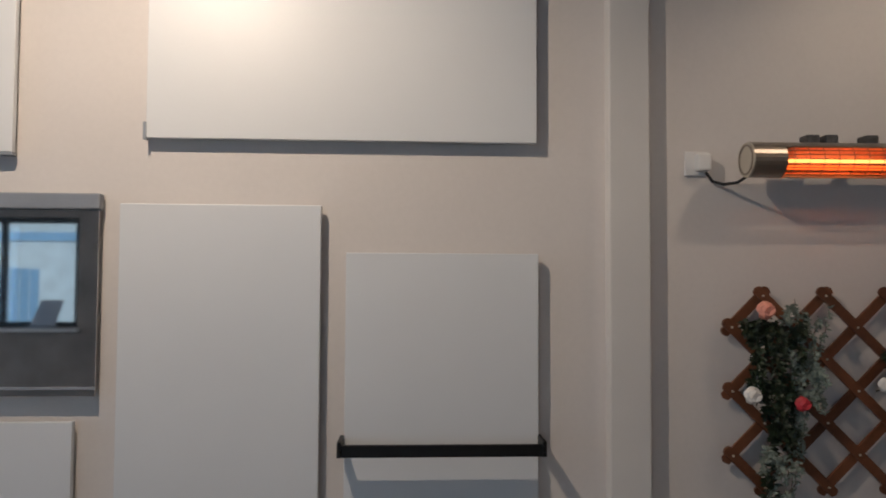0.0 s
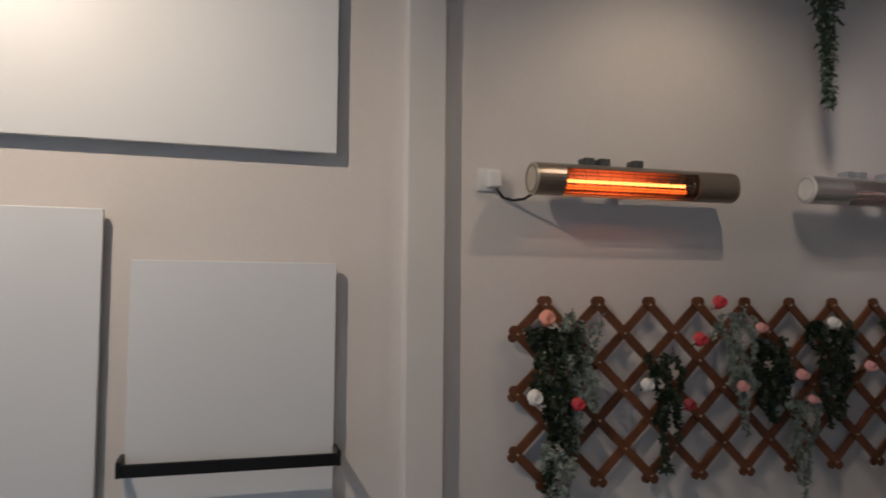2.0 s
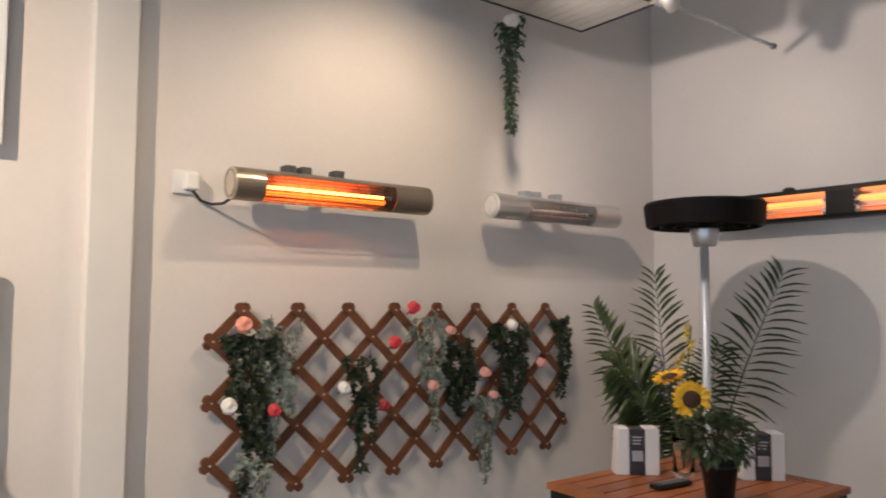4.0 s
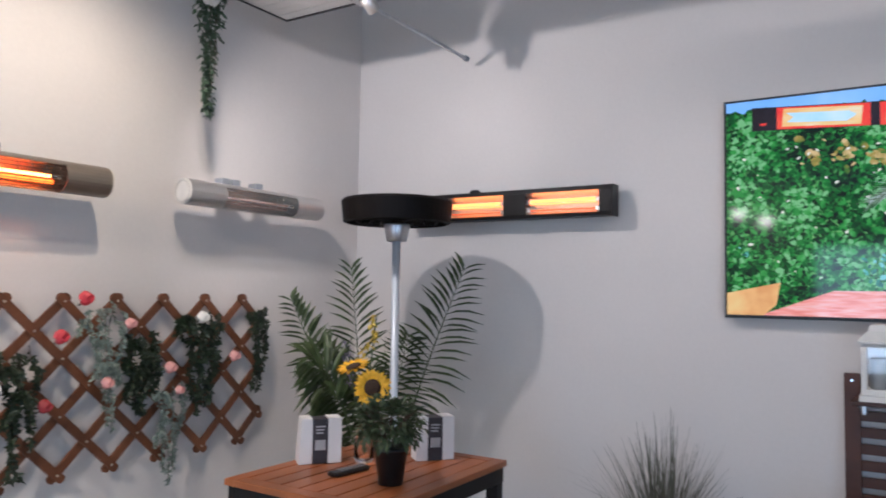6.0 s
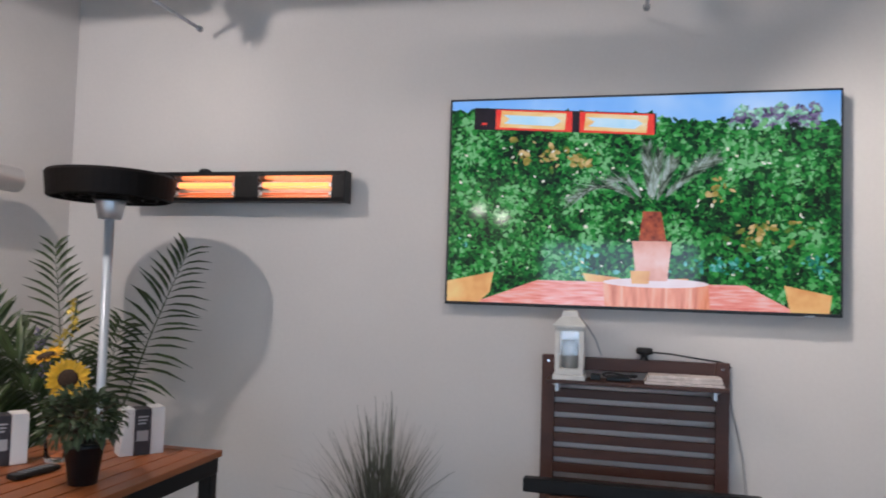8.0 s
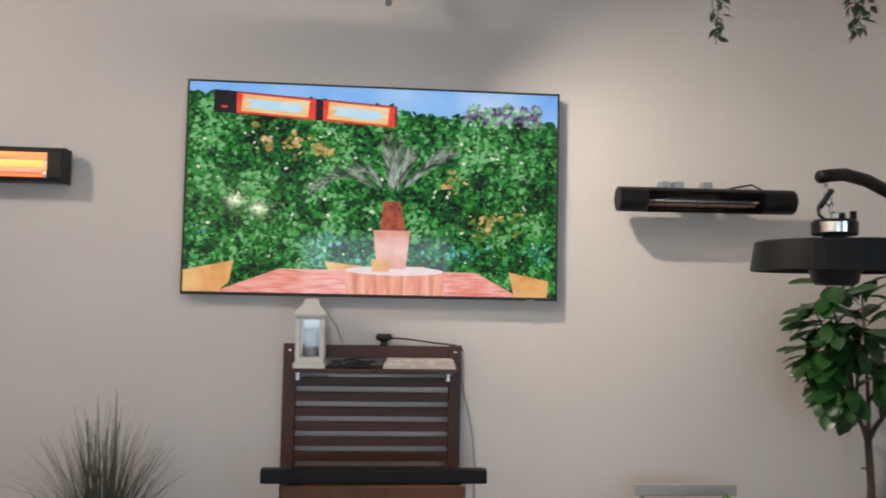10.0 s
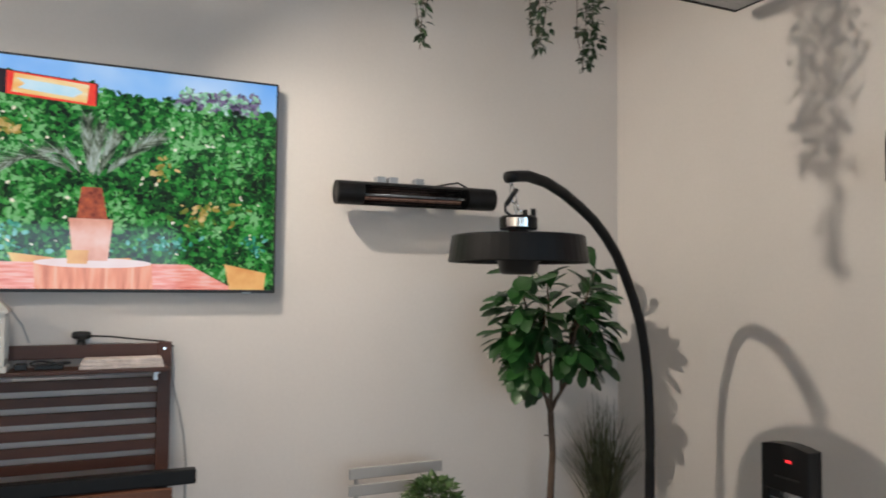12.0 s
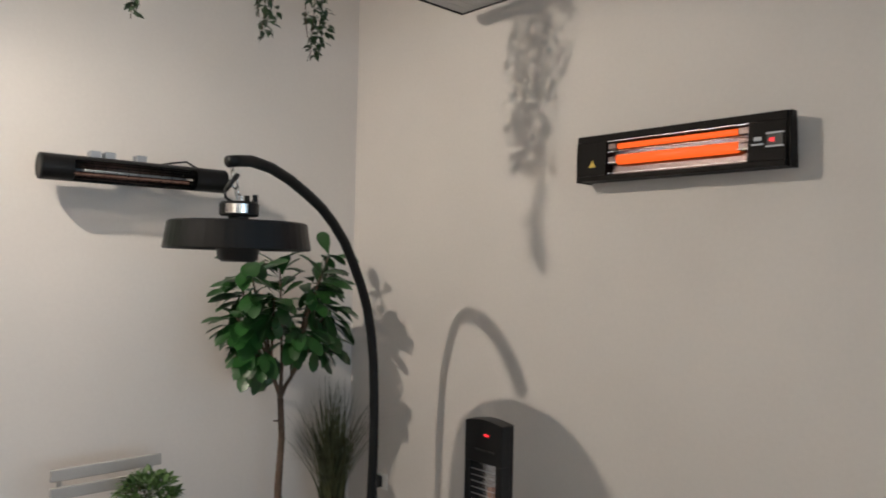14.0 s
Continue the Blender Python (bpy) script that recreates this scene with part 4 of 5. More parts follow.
picture("picture_sky", [(0, 0), (1, 0), (1, 0.40), (0, 0.40)], 0, SKY_P)
hill = strip(0.73, 0.95, lambda u, i: 0.075 + 0.05 * abs(math.sin(9 * (u - 0.7) + 0.9)) + 0.012 * math.sin(i * 2.3))
picture("picture_bush", hill + [(0.95, 0.2), (0.73, 0.2)], 1, HILL_P)
edge = strip(0.0, 1.0, lambda u, i: (0.045 + 0.075 * u if u < 0.55 else 0.075 + 0.06 * u + 0.01) + 0.012 * math.sin(i * 1.9) + 0.009 * math.sin(i * 4.7), 90)
picture("picture_hedge", edge + [(1, 1), (0, 1)], 2, HEDGE_P)


def picture_leaves(name, count, place, size, layer, material):
    """Many small flat leaves of the picture in one mesh; place() gives a spot on the screen or None."""
    b = bmesh.new()
    for i in range(count):
        spot_uv = place()
        if not spot_uv:
            continue
        u, v = spot_uv
        q, turn, thin = size * rnd(0.5, 1.35), rnd(0, 6.28), rnd(0.45, 0.85)
        ring = []
        for k in range(6):
            a = k * math.pi / 3
            x, y = q * math.cos(a) * (1.25 if k == 0 else 1.0), q * thin * math.sin(a)
            ring.append((u + x * math.cos(turn) - y * math.sin(turn), v + 1.75 * (x * math.sin(turn) + y * math.cos(turn))))
        if all(0.004 < a < 0.996 and 0.01 < c < 0.992 for a, c in ring):
            b.faces.new([b.verts.new((TXF + 0.0035 - 0.0006 * layer - 0.00000004 * i, SY - a * SW, SZ - c * SH)) for a, c in ring])
    tagged(part(name, b, material, tv, normals=False), kind="stuff")


def hedge_spot():
    u, v = rnd(0, 1), rnd(0.04, 0.99)
    return (u, v) if v > 0.052 + 0.085 * u + 0.02 * noise.noise(Vector((u * 9, 0.3, 0))) else None


picture_leaves("picture_hedge_leaves", 7200, hedge_spot, 0.0078, 2.3, HEDGE_LEAF_P)
picture_leaves("picture_bush_leaves", 260, lambda: (rnd(0.74, 0.95), 0.155 - abs(rnd(0, 0.10) * math.sin(15 * rnd(0.7, 0.9)))), 0.010, 2.6, HILL_P)
WARM_AT = ((0.25, 0.28, 0.05, 0.04, 5), (0.36, 0.31, 0.03, 0.04, 3), (0.72, 0.45, 0.03, 0.04, 2), (0.79, 0.67, 0.05, 0.05, 3), (0.88, 0.62, 0.05, 0.06, 2))
# the first two clusters paint daylight reflections on the screen face
COOL_GLOW_AT = ((0.36, 0.80, 0.035, 0.06, 5), (0.70, 0.80, 0.07, 0.03, 5), (0.55, 0.82, 0.08, 0.02, 1), (0.95, 0.78, 0.03, 0.05, 3), (0.06, 0.66, 0.03, 0.06, 1))


def cluster(spots):
    pool = [a for a in spots for k in range(a[4])]

    def place():
        u, v, w, h, k = random.choice(pool)
        return random.gauss(u, w * 0.7), min(0.86, random.gauss(v, h * 0.7))
    return place


picture_leaves("picture_warm_leaves", 90, cluster(WARM_AT), 0.009, 3, WARM_P)
picture_leaves("picture_cool_glow", 110, cluster(COOL_GLOW_AT), 0.007, 3.5, COOL_GLOW_P)
picture_leaves("picture_blossoms", 75, lambda: (rnd(0.02, 0.97), rnd(0.2, 0.84)), 0.0045, 5, BLOOM_P)
picture("picture_case", [(0.065, 0.035), (0.555, 0.085), (0.555, 0.185), (0.065, 0.145)], 6, BLACK_P)
for a, b in ((0.125, 0.335), (0.355, 0.550)):
    va, vb = 0.045 + 0.1 * (a - 0.12), 0.045 + 0.1 * (b - 0.12)
    picture("picture_window_frame", [(a, va), (b, vb), (b, vb + 0.100), (a, va + 0.100)], 7, RED_P)
    picture("picture_hot_window", [(a + 0.016, va + 0.008), (b - 0.016, vb + 0.008), (b - 0.020, vb + 0.090), (a + 0.012, va + 0.090)], 8, HEAT_P)
    picture("picture_hot_core", [(a + 0.020, va + 0.028), (b - 0.045, vb + 0.026), (b - 0.030, vb + 0.045), (b - 0.050, vb + 0.070), (a + 0.024, va + 0.072), (a + 0.040, va + 0.050)], 9, CORE_P)
picture("picture_digits", [(0.085, 0.112), (0.100, 0.112), (0.100, 0.122), (0.085, 0.122)], 7, RED_P)


def frond_shape(u0, v0, u1, v1, bend, w):
    """A feathery frond of the picture: a rib with narrow leaflets on both sides."""
    b = bmesh.new()

    def put(pts):
        b.faces.new([b.verts.new((TXF + 0.0035 - 0.0036, SY - u * SW, SZ - v * SH)) for u, v in pts])
    rib = [(u0 + (u1 - u0) * i / 30, v0 + (v1 - v0) * i / 30 - bend * math.sin(math.pi * i / 30)) for i in range(31)]
    for i in range(6, 30):
        (ua, va), (ub, vb) = rib[i], rib[i + 1]
        du, dv = ub - ua, (vb - va) / 1.75
        q = math.hypot(du, dv)
        du, dv = du / q, dv / q
        ll = w * (0.5 + math.sin(math.pi * (i - 5) / 27)) * rnd(0.85, 1.1)
        for side in (-1, 1):
            tu, tv_ = ua + ll * (du - side * dv * 0.38), va + 1.75 * ll * (dv + side * du * 0.38)
            put([(ua, va), (ua + du * 0.009, va + 1.75 * dv * 0.009), (tu, tv_)])
        put([(ua - dv * 0.002, va + du * 0.0035), (ub - dv * 0.002, vb + du * 0.0035), (ub + dv * 0.002, vb - du * 0.0035), (ua + dv * 0.002, va - du * 0.0035)])
    tagged(part("picture_frond", b, FROND_P, tv, normals=False), kind="stuff")


for a in ((0.545, 0.56, 0.33, 0.50, 0.10, 0.045), (0.545, 0.55, 0.532, 0.25, 0.0, 0.036), (0.55, 0.55, 0.705, 0.30, 0.03, 0.042), (0.55, 0.55, 0.60, 0.31, 0.01, 0.036), (0.54, 0.55, 0.44, 0.41, 0.06, 0.036), (0.545, 0.55, 0.565, 0.27, 0.0, 0.034)):
    frond_shape(*a)
picture("picture_trunk", [(0.525, 0.55), (0.570, 0.55), (0.585, 0.69), (0.515, 0.69)], 7, TRUNK_P)
picture("picture_table", [(0.25, 0.885), (0.78, 0.885), (0.90, 1.0), (0.08, 1.0)], 6, TABLE_P)
for pts in ([(0.0, 0.90), (0.13, 0.85), (0.12, 0.95), (0.09, 1.0), (0.0, 1.0)], [(0.37, 0.845), (0.47, 0.865), (0.47, 0.885), (0.38, 0.885)], [(0.87, 0.88), (0.98, 0.92), (0.975, 1.0), (0.885, 1.0)], [(0.58, 0.865), (0.64, 0.86), (0.645, 0.88), (0.58, 0.885)]):
    picture("picture_chair", pts, 7, CHAIR_P)
picture("picture_stump", [(0.425, 0.885), (0.69, 0.885), (0.695, 1.0), (0.430, 1.0)], 8, STUMP_P)
picture("picture_stump_top", [(0.558 + 0.133 * math.cos(a), 0.885 + 0.022 * math.sin(a)) for a in [2 * math.pi * k / 24 for k in range(24)]], 9, STUMP_TOP_P)
picture("picture_pot", [(0.498, 0.69), (0.598, 0.69), (0.588, 0.875), (0.510, 0.875)], 10, POT_P)
picture("picture_candle", [(0.495, 0.83), (0.545, 0.83), (0.542, 0.89), (0.498, 0.89)], 11, CHAIR_P)

# ---- slatted wall rack with shelf, and what stands on it ----
rack = thing("wall_rack", (3.56, -1.02, 0.0), "dark brown slatted wooden wall rack with a small shelf", "rack")
KY0, KY1 = -1.415, -0.627
for a, b in ((KY0, KY0 + 0.055), (KY1 - 0.058, KY1)):
    part("stile", box(3.545, 3.578, a, b, 0.0, 1.412, 0.003), WOOD_DARK, rack)
    part("wall_screw", sweep([(3.543, (a + b) / 2, 1.385), (3.547, (a + b) / 2, 1.385)], 0.006, 10), CHROME, rack)
part("top_rail", box(3.548, 3.575, KY0 + 0.055, KY1 - 0.058, 1.352, 1.408, 0.003), WOOD_DARK, rack)
for k in range(19):
    z = 1.226 - 0.0652 * k
    part("slat", box(3.552, 3.571, KY0 + 0.055, KY1 - 0.058, z, z + 0.040, 0.002), WOOD_DARK, rack)
part("shelf", box(3.385, 3.548, -1.395, -0.660, 1.306, 1.322, 0.003), WOOD_DARK, rack)
for y in (-1.35, -0.70):
    part("shelf_bracket", box(3.47, 3.552, y - 0.008, y + 0.008, 1.262, 1.306, 0.002), STEEL, rack, "steel shelf bracket")
part("shelf_rail", sweep([(3.50, -1.37, 1.292), (3.50, -0.68, 1.292)], 0.006, 8), STEEL, rack)

SH_Z = 1.322
lan = thing("lantern", (3.455, -0.755, SH_Z), "white painted lantern with a candle on the shelf", "lantern")
LX, LY = 3.455, -0.755
part("base", box(LX - 0.070, LX + 0.070, LY - 0.068, LY + 0.068, SH_Z, SH_Z + 0.022, 0.003), LANTERN_WHITE, lan)
part("lower_frame", box(LX - 0.062, LX + 0.062, LY - 0.059, LY + 0.059, SH_Z + 0.022, SH_Z + 0.045, 0.003), LANTERN_WHITE, lan)
for sx in (-1, 1):
    for sy in (-1, 1):
        part("post", box(LX + sx * 0.052 - 0.009, LX + sx * 0.052 + 0.009, LY + sy * 0.050 - 0.010, LY + sy * 0.050 + 0.010, SH_Z + 0.045, SH_Z + 0.205, 0.002), LANTERN_WHITE, lan)
part("upper_frame", box(LX - 0.062, LX + 0.062, LY - 0.059, LY + 0.059, SH_Z + 0.205, SH_Z + 0.222, 0.003), LANTERN_WHITE, lan)
for sx in (-1, 1):
    p = part("pane", box(LX + sx * 0.052 - 0.001, LX + sx * 0.052 + 0.001, LY - 0.040, LY + 0.040, SH_Z + 0.045, SH_Z + 0.205), GLASS, lan)
    p.visible_shadow = False
b = bmesh.new()
rings = []
for q, z in ((1.18, 0.222), (1.18, 0.230), (0.70, 0.262), (0.62, 0.266), (0.50, 0.290), (0.2, 0.294)):
    rings.append([b.verts.new((LX + sx * 0.066 * q, LY + sy * 0.058 * q, SH_Z + z)) for sx, sy in ((-1, -1), (1, -1), (1, 1), (-1, 1))])
for r0, r1 in zip(rings, rings[1:]):
    for k in range(4):
        b.faces.new((r0[k], r0[(k + 1) % 4], r1[(k + 1) % 4], r1[k]))
b.faces.new(rings[0][::-1])
b.faces.new(rings[-1])
part("roof", b, LANTERN_WHITE, lan)
part("candle", lathe((LX, LY, SH_Z + 0.045), [(0.033, 0.0), (0.034, 0.105), (0.031, 0.118), (0.010, 0.114)], 20), CANDLE, lan, "ivory candle", smooth=True)
part("ring_handle", sweep([(LX, LY - 0.022, SH_Z + 0.283), (LX + 0.02, LY - 0.06, SH_Z + 0.24), (LX + 0.045, LY - 0.105, SH_Z + 0.17), (LX + 0.06, LY - 0.13, SH_Z + 0.10)], 0.003, 6), GREY, lan, "hanging strap")

puck = thing("camera_puck", (3.56, -1.067, 1.408), "small black camera clipped on the rack's top rail", "webcam")
part("foot", lathe((3.56, -1.067, 1.408), [(0.018, 0.0), (0.014, 0.012), (0.016, 0.022)], 16), BLACK_PLASTIC, puck)
part("body", lathe((3.56, -1.067, 1.430), [(0.022, 0.0), (0.036, 0.006), (0.036, 0.024), (0.030, 0.030)], 20), BLACK_PLASTIC, puck, smooth=True)
part("cable", sweep([(3.565, -1.10, 1.442), (3.572, -1.18, 1.437), (3.575, -1.28, 1.424), (3.580, -1.39, 1.412), (3.588, -1.425, 1.39)], 0.004, 6), RUBBER, puck, "black cable", smooth=True)
wire = thing("wall_cable", (3.592, -1.45, 0.8), "thin grey cable hanging down the wall beside the rack", "cable")
part("cable", sweep([(3.592, -1.418, 1.36), (3.594, -1.425, 1.24), (3.594, -1.455, 1.12), (3.594, -1.478, 1.0), (3.594, -1.490, 0.86), (3.594, -1.485, 0.4)], 0.0045, 6), GREY_CABLE, wire, smooth=True)
gad = thing("media_box", (3.46, -0.955, SH_Z), "small black media box with coiled leads on the shelf", "media box")
part("body", box(3.43, 3.51, -1.01, -0.91, SH_Z, SH_Z + 0.020, 0.005), BLACK_PLASTIC, gad)
part("lead", sweep([(3.46 + 0.04 * math.cos(a), -0.965 + 0.07 * math.sin(a), SH_Z + 0.024 + 0.006 * math.sin(2 * a)) for a in [k * 0.5 for k in range(14)]], 0.004, 6), RUBBER, gad, "coiled black lead")
gad2 = thing("power_block", (3.46, -0.862, SH_Z), "small black power block on the shelf", "power supply")
part("body", box(3.435, 3.49, -0.885, -0.842, SH_Z, SH_Z + 0.026, 0.005), BLACK_PLASTIC, gad2)
pap = thing("paper_stack", (3.46, -1.22, SH_Z), "stack of pale printed leaflets on the shelf", "leaflets")
for k in range(3):
    part("booklet", box(3.405 + 0.006 * k, 3.53, -1.378 + 0.004 * k, -1.065 - 0.008 * k, SH_Z + 0.0125 * k, SH_Z + 0.0125 * k + 0.0117, 0.002), PAPER, pap)

# ---- bench in front of the rack ----
bench = thing("garden_bench", (3.05, -1.04, 0.0), "garden bench with black frame and red brown wooden slats", "bench")
part("top_rail", box(3.175, 3.225, -1.487, -0.600, 0.900, 0.955, 0.006), BLACK, bench, "black top rail")
for y in (-1.36, -0.73):
    part("post", box(3.18, 3.22, y - 0.025, y + 0.025, 0.0, 0.900, 0.004), BLACK, bench)
    part("front_leg", box(2.74, 2.78, y - 0.025, y + 0.025, 0.0, 0.42, 0.004), BLACK, bench)
    part("side_rail", box(2.78, 3.18, y - 0.02, y + 0.02, 0.37, 0.42, 0.004), BLACK, bench)
for k in range(5):
    z = 0.832 - 0.078 * k
    part("back_slat", box(3.150, 3.172, -1.40, -0.69, z, z + 0.066, 0.004), WOOD_RED, bench)
for y in (-1.22, -0.87):
    part("back_brace", box(3.172, 3.178, y - 0.02, y + 0.02, 0.40, 0.888), BLACK, bench)
for k in range(5):
    x = 2.745 + 0.083 * k
    part("seat_slat", box(x, x + 0.072, -1.43, -0.657, 0.421, 0.443, 0.004), WOOD_TABLE, bench)

# ---- folding chair with a plant ----
chair = thing("folding_chair", (3.30, -2.38, 0.0), "pale grey slatted folding chair against the wall", "chair")
for z in (0.802, 0.728):
    part("back_slat", box(3.350, 3.366, -2.60, -2.15, z, z + 0.050, 0.004), CHAIR_GREY, chair)
for y in (-2.56, -2.19):
    part("post", sweep([(3.376, y, 0.84), (3.372, y, 0.45), (3.02, y, 0.0)], 0.010, 10), CHAIR_GREY, chair)
    part("rear_leg", sweep([(3.02, y + 0.03, 0.44), (3.40, y + 0.03, 0.0)], 0.010, 10), CHAIR_GREY, chair)
for k in range(5):
    part("seat_slat", box(2.98 + k * 0.075, 3.04 + k * 0.075, -2.58, -2.17, 0.445, 0.460, 0.003), CHAIR_GREY, chair)


def bush(center, rx, rz, n, size, material, parent, name="foliage", zlo=-0.35):
    b = bmesh.new()
    c = Vector(center)
    for i in range(n):
        d = rand_dir(zlo, 1.0)
        q = rnd(0.35, 1.0) ** 0.6
        p = c + Vector((d.x * rx * q, d.y * rx * q, d.z * rz * q)) * (0.85 + 0.3 * noise.noise(d * 2.3 + c))
        leaf_into(b, p, d + Vector((rnd(-0.6, 0.6), rnd(-0.6, 0.6), rnd(-0.5, 0.4))), (rnd(-0.5, 0.5), rnd(-0.5, 0.5), 1), size * rnd(0.6, 1.3), size * rnd(0.45, 0.65), 0.3, rnd(0, 0.5))
    tagged(part(name, b, material, parent, normals=False), kind="stuff")
    for i in range(14):
        d = rand_dir(0.1, 1.0)
        e = c + Vector((d.x * rx * 0.8, d.y * rx * 0.8, d.z * rz * 0.8))
        root = c - Vector((0, 0, rz * 0.8))
        sb = sweep([root, root.lerp(e, 0.5) + Vector((0, 0, 0.02)), e], 0.002, 5)
        part("stem", sb, BARK, parent)


pl = thing("potted_plant", (3.16, -2.47, 0.46), "bushy light green potted plant on the chair's seat", "potted plant")
part("pot", lathe((3.16, -2.47, 0.461), [(0.065, 0.0), (0.085, 0.14), (0.09, 0.14), (0.09, 0.16), (0.07, 0.155)], 24), POT_GREY, pl, smooth=True)
bush((3.16, -2.47, 0.72), 0.145, 0.125, 620, 0.034, LEAF_BRIGHT, pl)

# ---- corner table ----
tab = thing("bar_table", (2.384, 0.844, 0.0), "black steel bar table with a slatted oiled wood top", "table")
TX0_, TX1_, TY0_, TY1_, TT = 1.963, 2.805, 0.506, 1.182, 1.05
for x0, x1, y0, y1 in ((TX0_, TX1_, TY0_, TY0_ + 0.055), (TX0_, TX1_, TY1_ - 0.055, TY1_), (TX0_, TX0_ + 0.055, TY0_ + 0.057, TY1_ - 0.057), (TX1_ - 0.055, TX1_, TY0_ + 0.057, TY1_ - 0.057)):
    part("border_plank", box(x0, x1, y0, y1, TT - 0.024, TT, 0.003), WOOD_TABLE, tab)
span = (TY1_ - TY0_ - 0.114) / 7
for k in range(7):
    y = TY0_ + 0.057 + span * k
    part("top_plank", box(TX0_ + 0.057, TX1_ - 0.057, y + 0.003, y + span - 0.005, TT - 0.024, TT - 0.001, 0.002), WOOD_TABLE, tab)
for x0, x1, y0, y1 in ((TX0_ + 0.01, TX1_ - 0.01, TY0_ + 0.01, TY0_ + 0.04), (TX0_ + 0.01, TX1_ - 0.01, TY1_ - 0.04, TY1_ - 0.01), (TX0_ + 0.01, TX0_ + 0.04, TY0_ + 0.04, TY1_ - 0.04), (TX1_ - 0.04, TX1_ - 0.01, TY0_ + 0.04, TY1_ - 0.04)):
    part("apron", box(x0, x1, y0, y1, TT - 0.085, TT - 0.025, 0.003), BLACK, tab)
for x in (TX0_ + 0.012, TX1_ - 0.062):
    for y in (TY0_ + 0.012, TY1_ - 0.062):
        part("leg", box(x, x + 0.05, y, y + 0.05, 0.0, TT - 0.086, 0.004), BLACK, tab)


def carton(cx, cy, deg, w, h, d, label):
    """A standing white carton with a sloping side and a dark printed sleeve."""
    t = thing("carton", (cx, cy, TT), label, "box", "cartons on the table")
    m = Matrix.Translation((cx, cy, TT)) @ Matrix.Rotation(radians(deg), 4, "Z")

    def put(name, b, material, lab=""):
        bmesh.ops.transform(b, matrix=m, verts=b.verts)
        part(name, b, material, t, lab)
    for a, b_, top in ((-w / 2, -0.030, 0.012), (0.030, w / 2, 0.0)):
        out = [(a, 0.0), (b_, 0.0), (b_, h), (a + (top if a < 0 else 0), h)]
        put("carton_half", prism(out, "y", -d / 2, d / 2, 0.002), CARD)
    put("sleeve", box(-0.0295, 0.0295, -d / 2 + 0.002, d / 2 - 0.002, 0.0, h - 0.004), CARD_DARK, "dark printed sleeve")
    put("print_bar", box(-0.020, 0.020, -d / 2 - 0.001, -d / 2 + 0.003, h * 0.30, h * 0.52), CARD_GREY, "pale printed block")
    for k in range(3):
        put("print_bar", box(-0.018, 0.010 + 0.004 * k, -d / 2 - 0.001, -d / 2 + 0.003, h * (0.66 + 0.07 * k), h * (0.69 + 0.07 * k)), CARD_GREY, "small pale line of print")


carton(2.345, 1.090, -38, 0.165, 0.172, 0.085, "white carton with dark printed sleeve standing on the table")
carton(2.655, 0.765, -40, 0.155, 0.170, 0.085, "white carton with dark printed sleeve standing behind the plant")
rem = thing("remote_control", (2.276, 0.878, TT), "black remote control lying on the table", "remote control")
m = Matrix.Translation((2.276, 0.878, TT)) @ Matrix.Rotation(radians(84), 4, "Z")
b = box(-0.024, 0.024, -0.085, 0.085, 0.001, 0.018, 0.006)
bmesh.ops.transform(b, matrix=m, verts=b.verts)
part("body", b, BLACK_PLASTIC, rem)
for i in range(6):
    for j in range(3):
        b = box(-0.016 + j * 0.012, -0.008 + j * 0.012, -0.06 + i * 0.02, -0.05 + i * 0.02, 0.0175, 0.0205, 0.001)
        bmesh.ops.transform(b, matrix=m, verts=b.verts)
        part("button", b, GREY, rem)
pl = thing("potted_plant", (2.241, 0.665, TT), "small leafy bush in a black plastic pot", "potted plant")
part("pot", lathe((2.241, 0.665, TT), [(0.042, 0.001), (0.058, 0.115), (0.062, 0.115), (0.062, 0.130), (0.050, 0.122)], 28), POT_BLACK, pl, smooth=True)
bush((2.241, 0.675, TT + 0.205), 0.135, 0.105, 720, 0.030, LEAF_BUSH, pl, zlo=-0.7)

vase = thing("flower_vase", (2.44, 0.94, TT), "clear glass vase of artificial sunflowers and small blossoms", "vase of flowers")
VX, VY = 2.44, 0.94
body = part("vase", lathe((VX, VY, TT), [(0.034, 0.001), (0.040, 0.02), (0.038, 0.12), (0.044, 0.15), (0.041, 0.15), (0.035, 0.12), (0.036, 0.022), (0.01, 0.012)], 28), GLASS, vase, "clear glass", smooth=True)
body.visible_shadow = False


def sunflower(c, n, r, open_=1.0):
    c, n = Vector(c), Vector(n).normalized()
    u, v = frame_axes(n)
    part("flower_stem", sweep([(VX, VY, TT + 0.03), ((VX + c.x) / 2, (VY + c.y) / 2, (TT + c.z) / 2 + 0.03), c - n * 0.02], 0.004, 6), LEAF_BUSH, vase, "green stem")
    for ring in range(2):
        for k in range(13):
            a = 2 * math.pi * (k + 0.5 * ring) / 13 + rnd(-0.06, 0.06)
            d = u * math.cos(a) + v * math.sin(a)
            b = bmesh.new()
            leaf_into(b, c + d * r * 0.38 - n * 0.002 * ring, d * open_ + n * (0.35 - 0.25 * ring), n, r * rnd(0.55, 0.70), r * 0.30, 0.2, 0.1)
            part("petal", b, YELLOW, vase, "yellow petal", normals=False)
    part("seed_head", sweep([c - n * 0.006, c + n * 0.006, c + n * 0.010], [r * 0.46, r * 0.44, r * 0.30], 20), SEED, vase, "brown seed head", smooth=True)


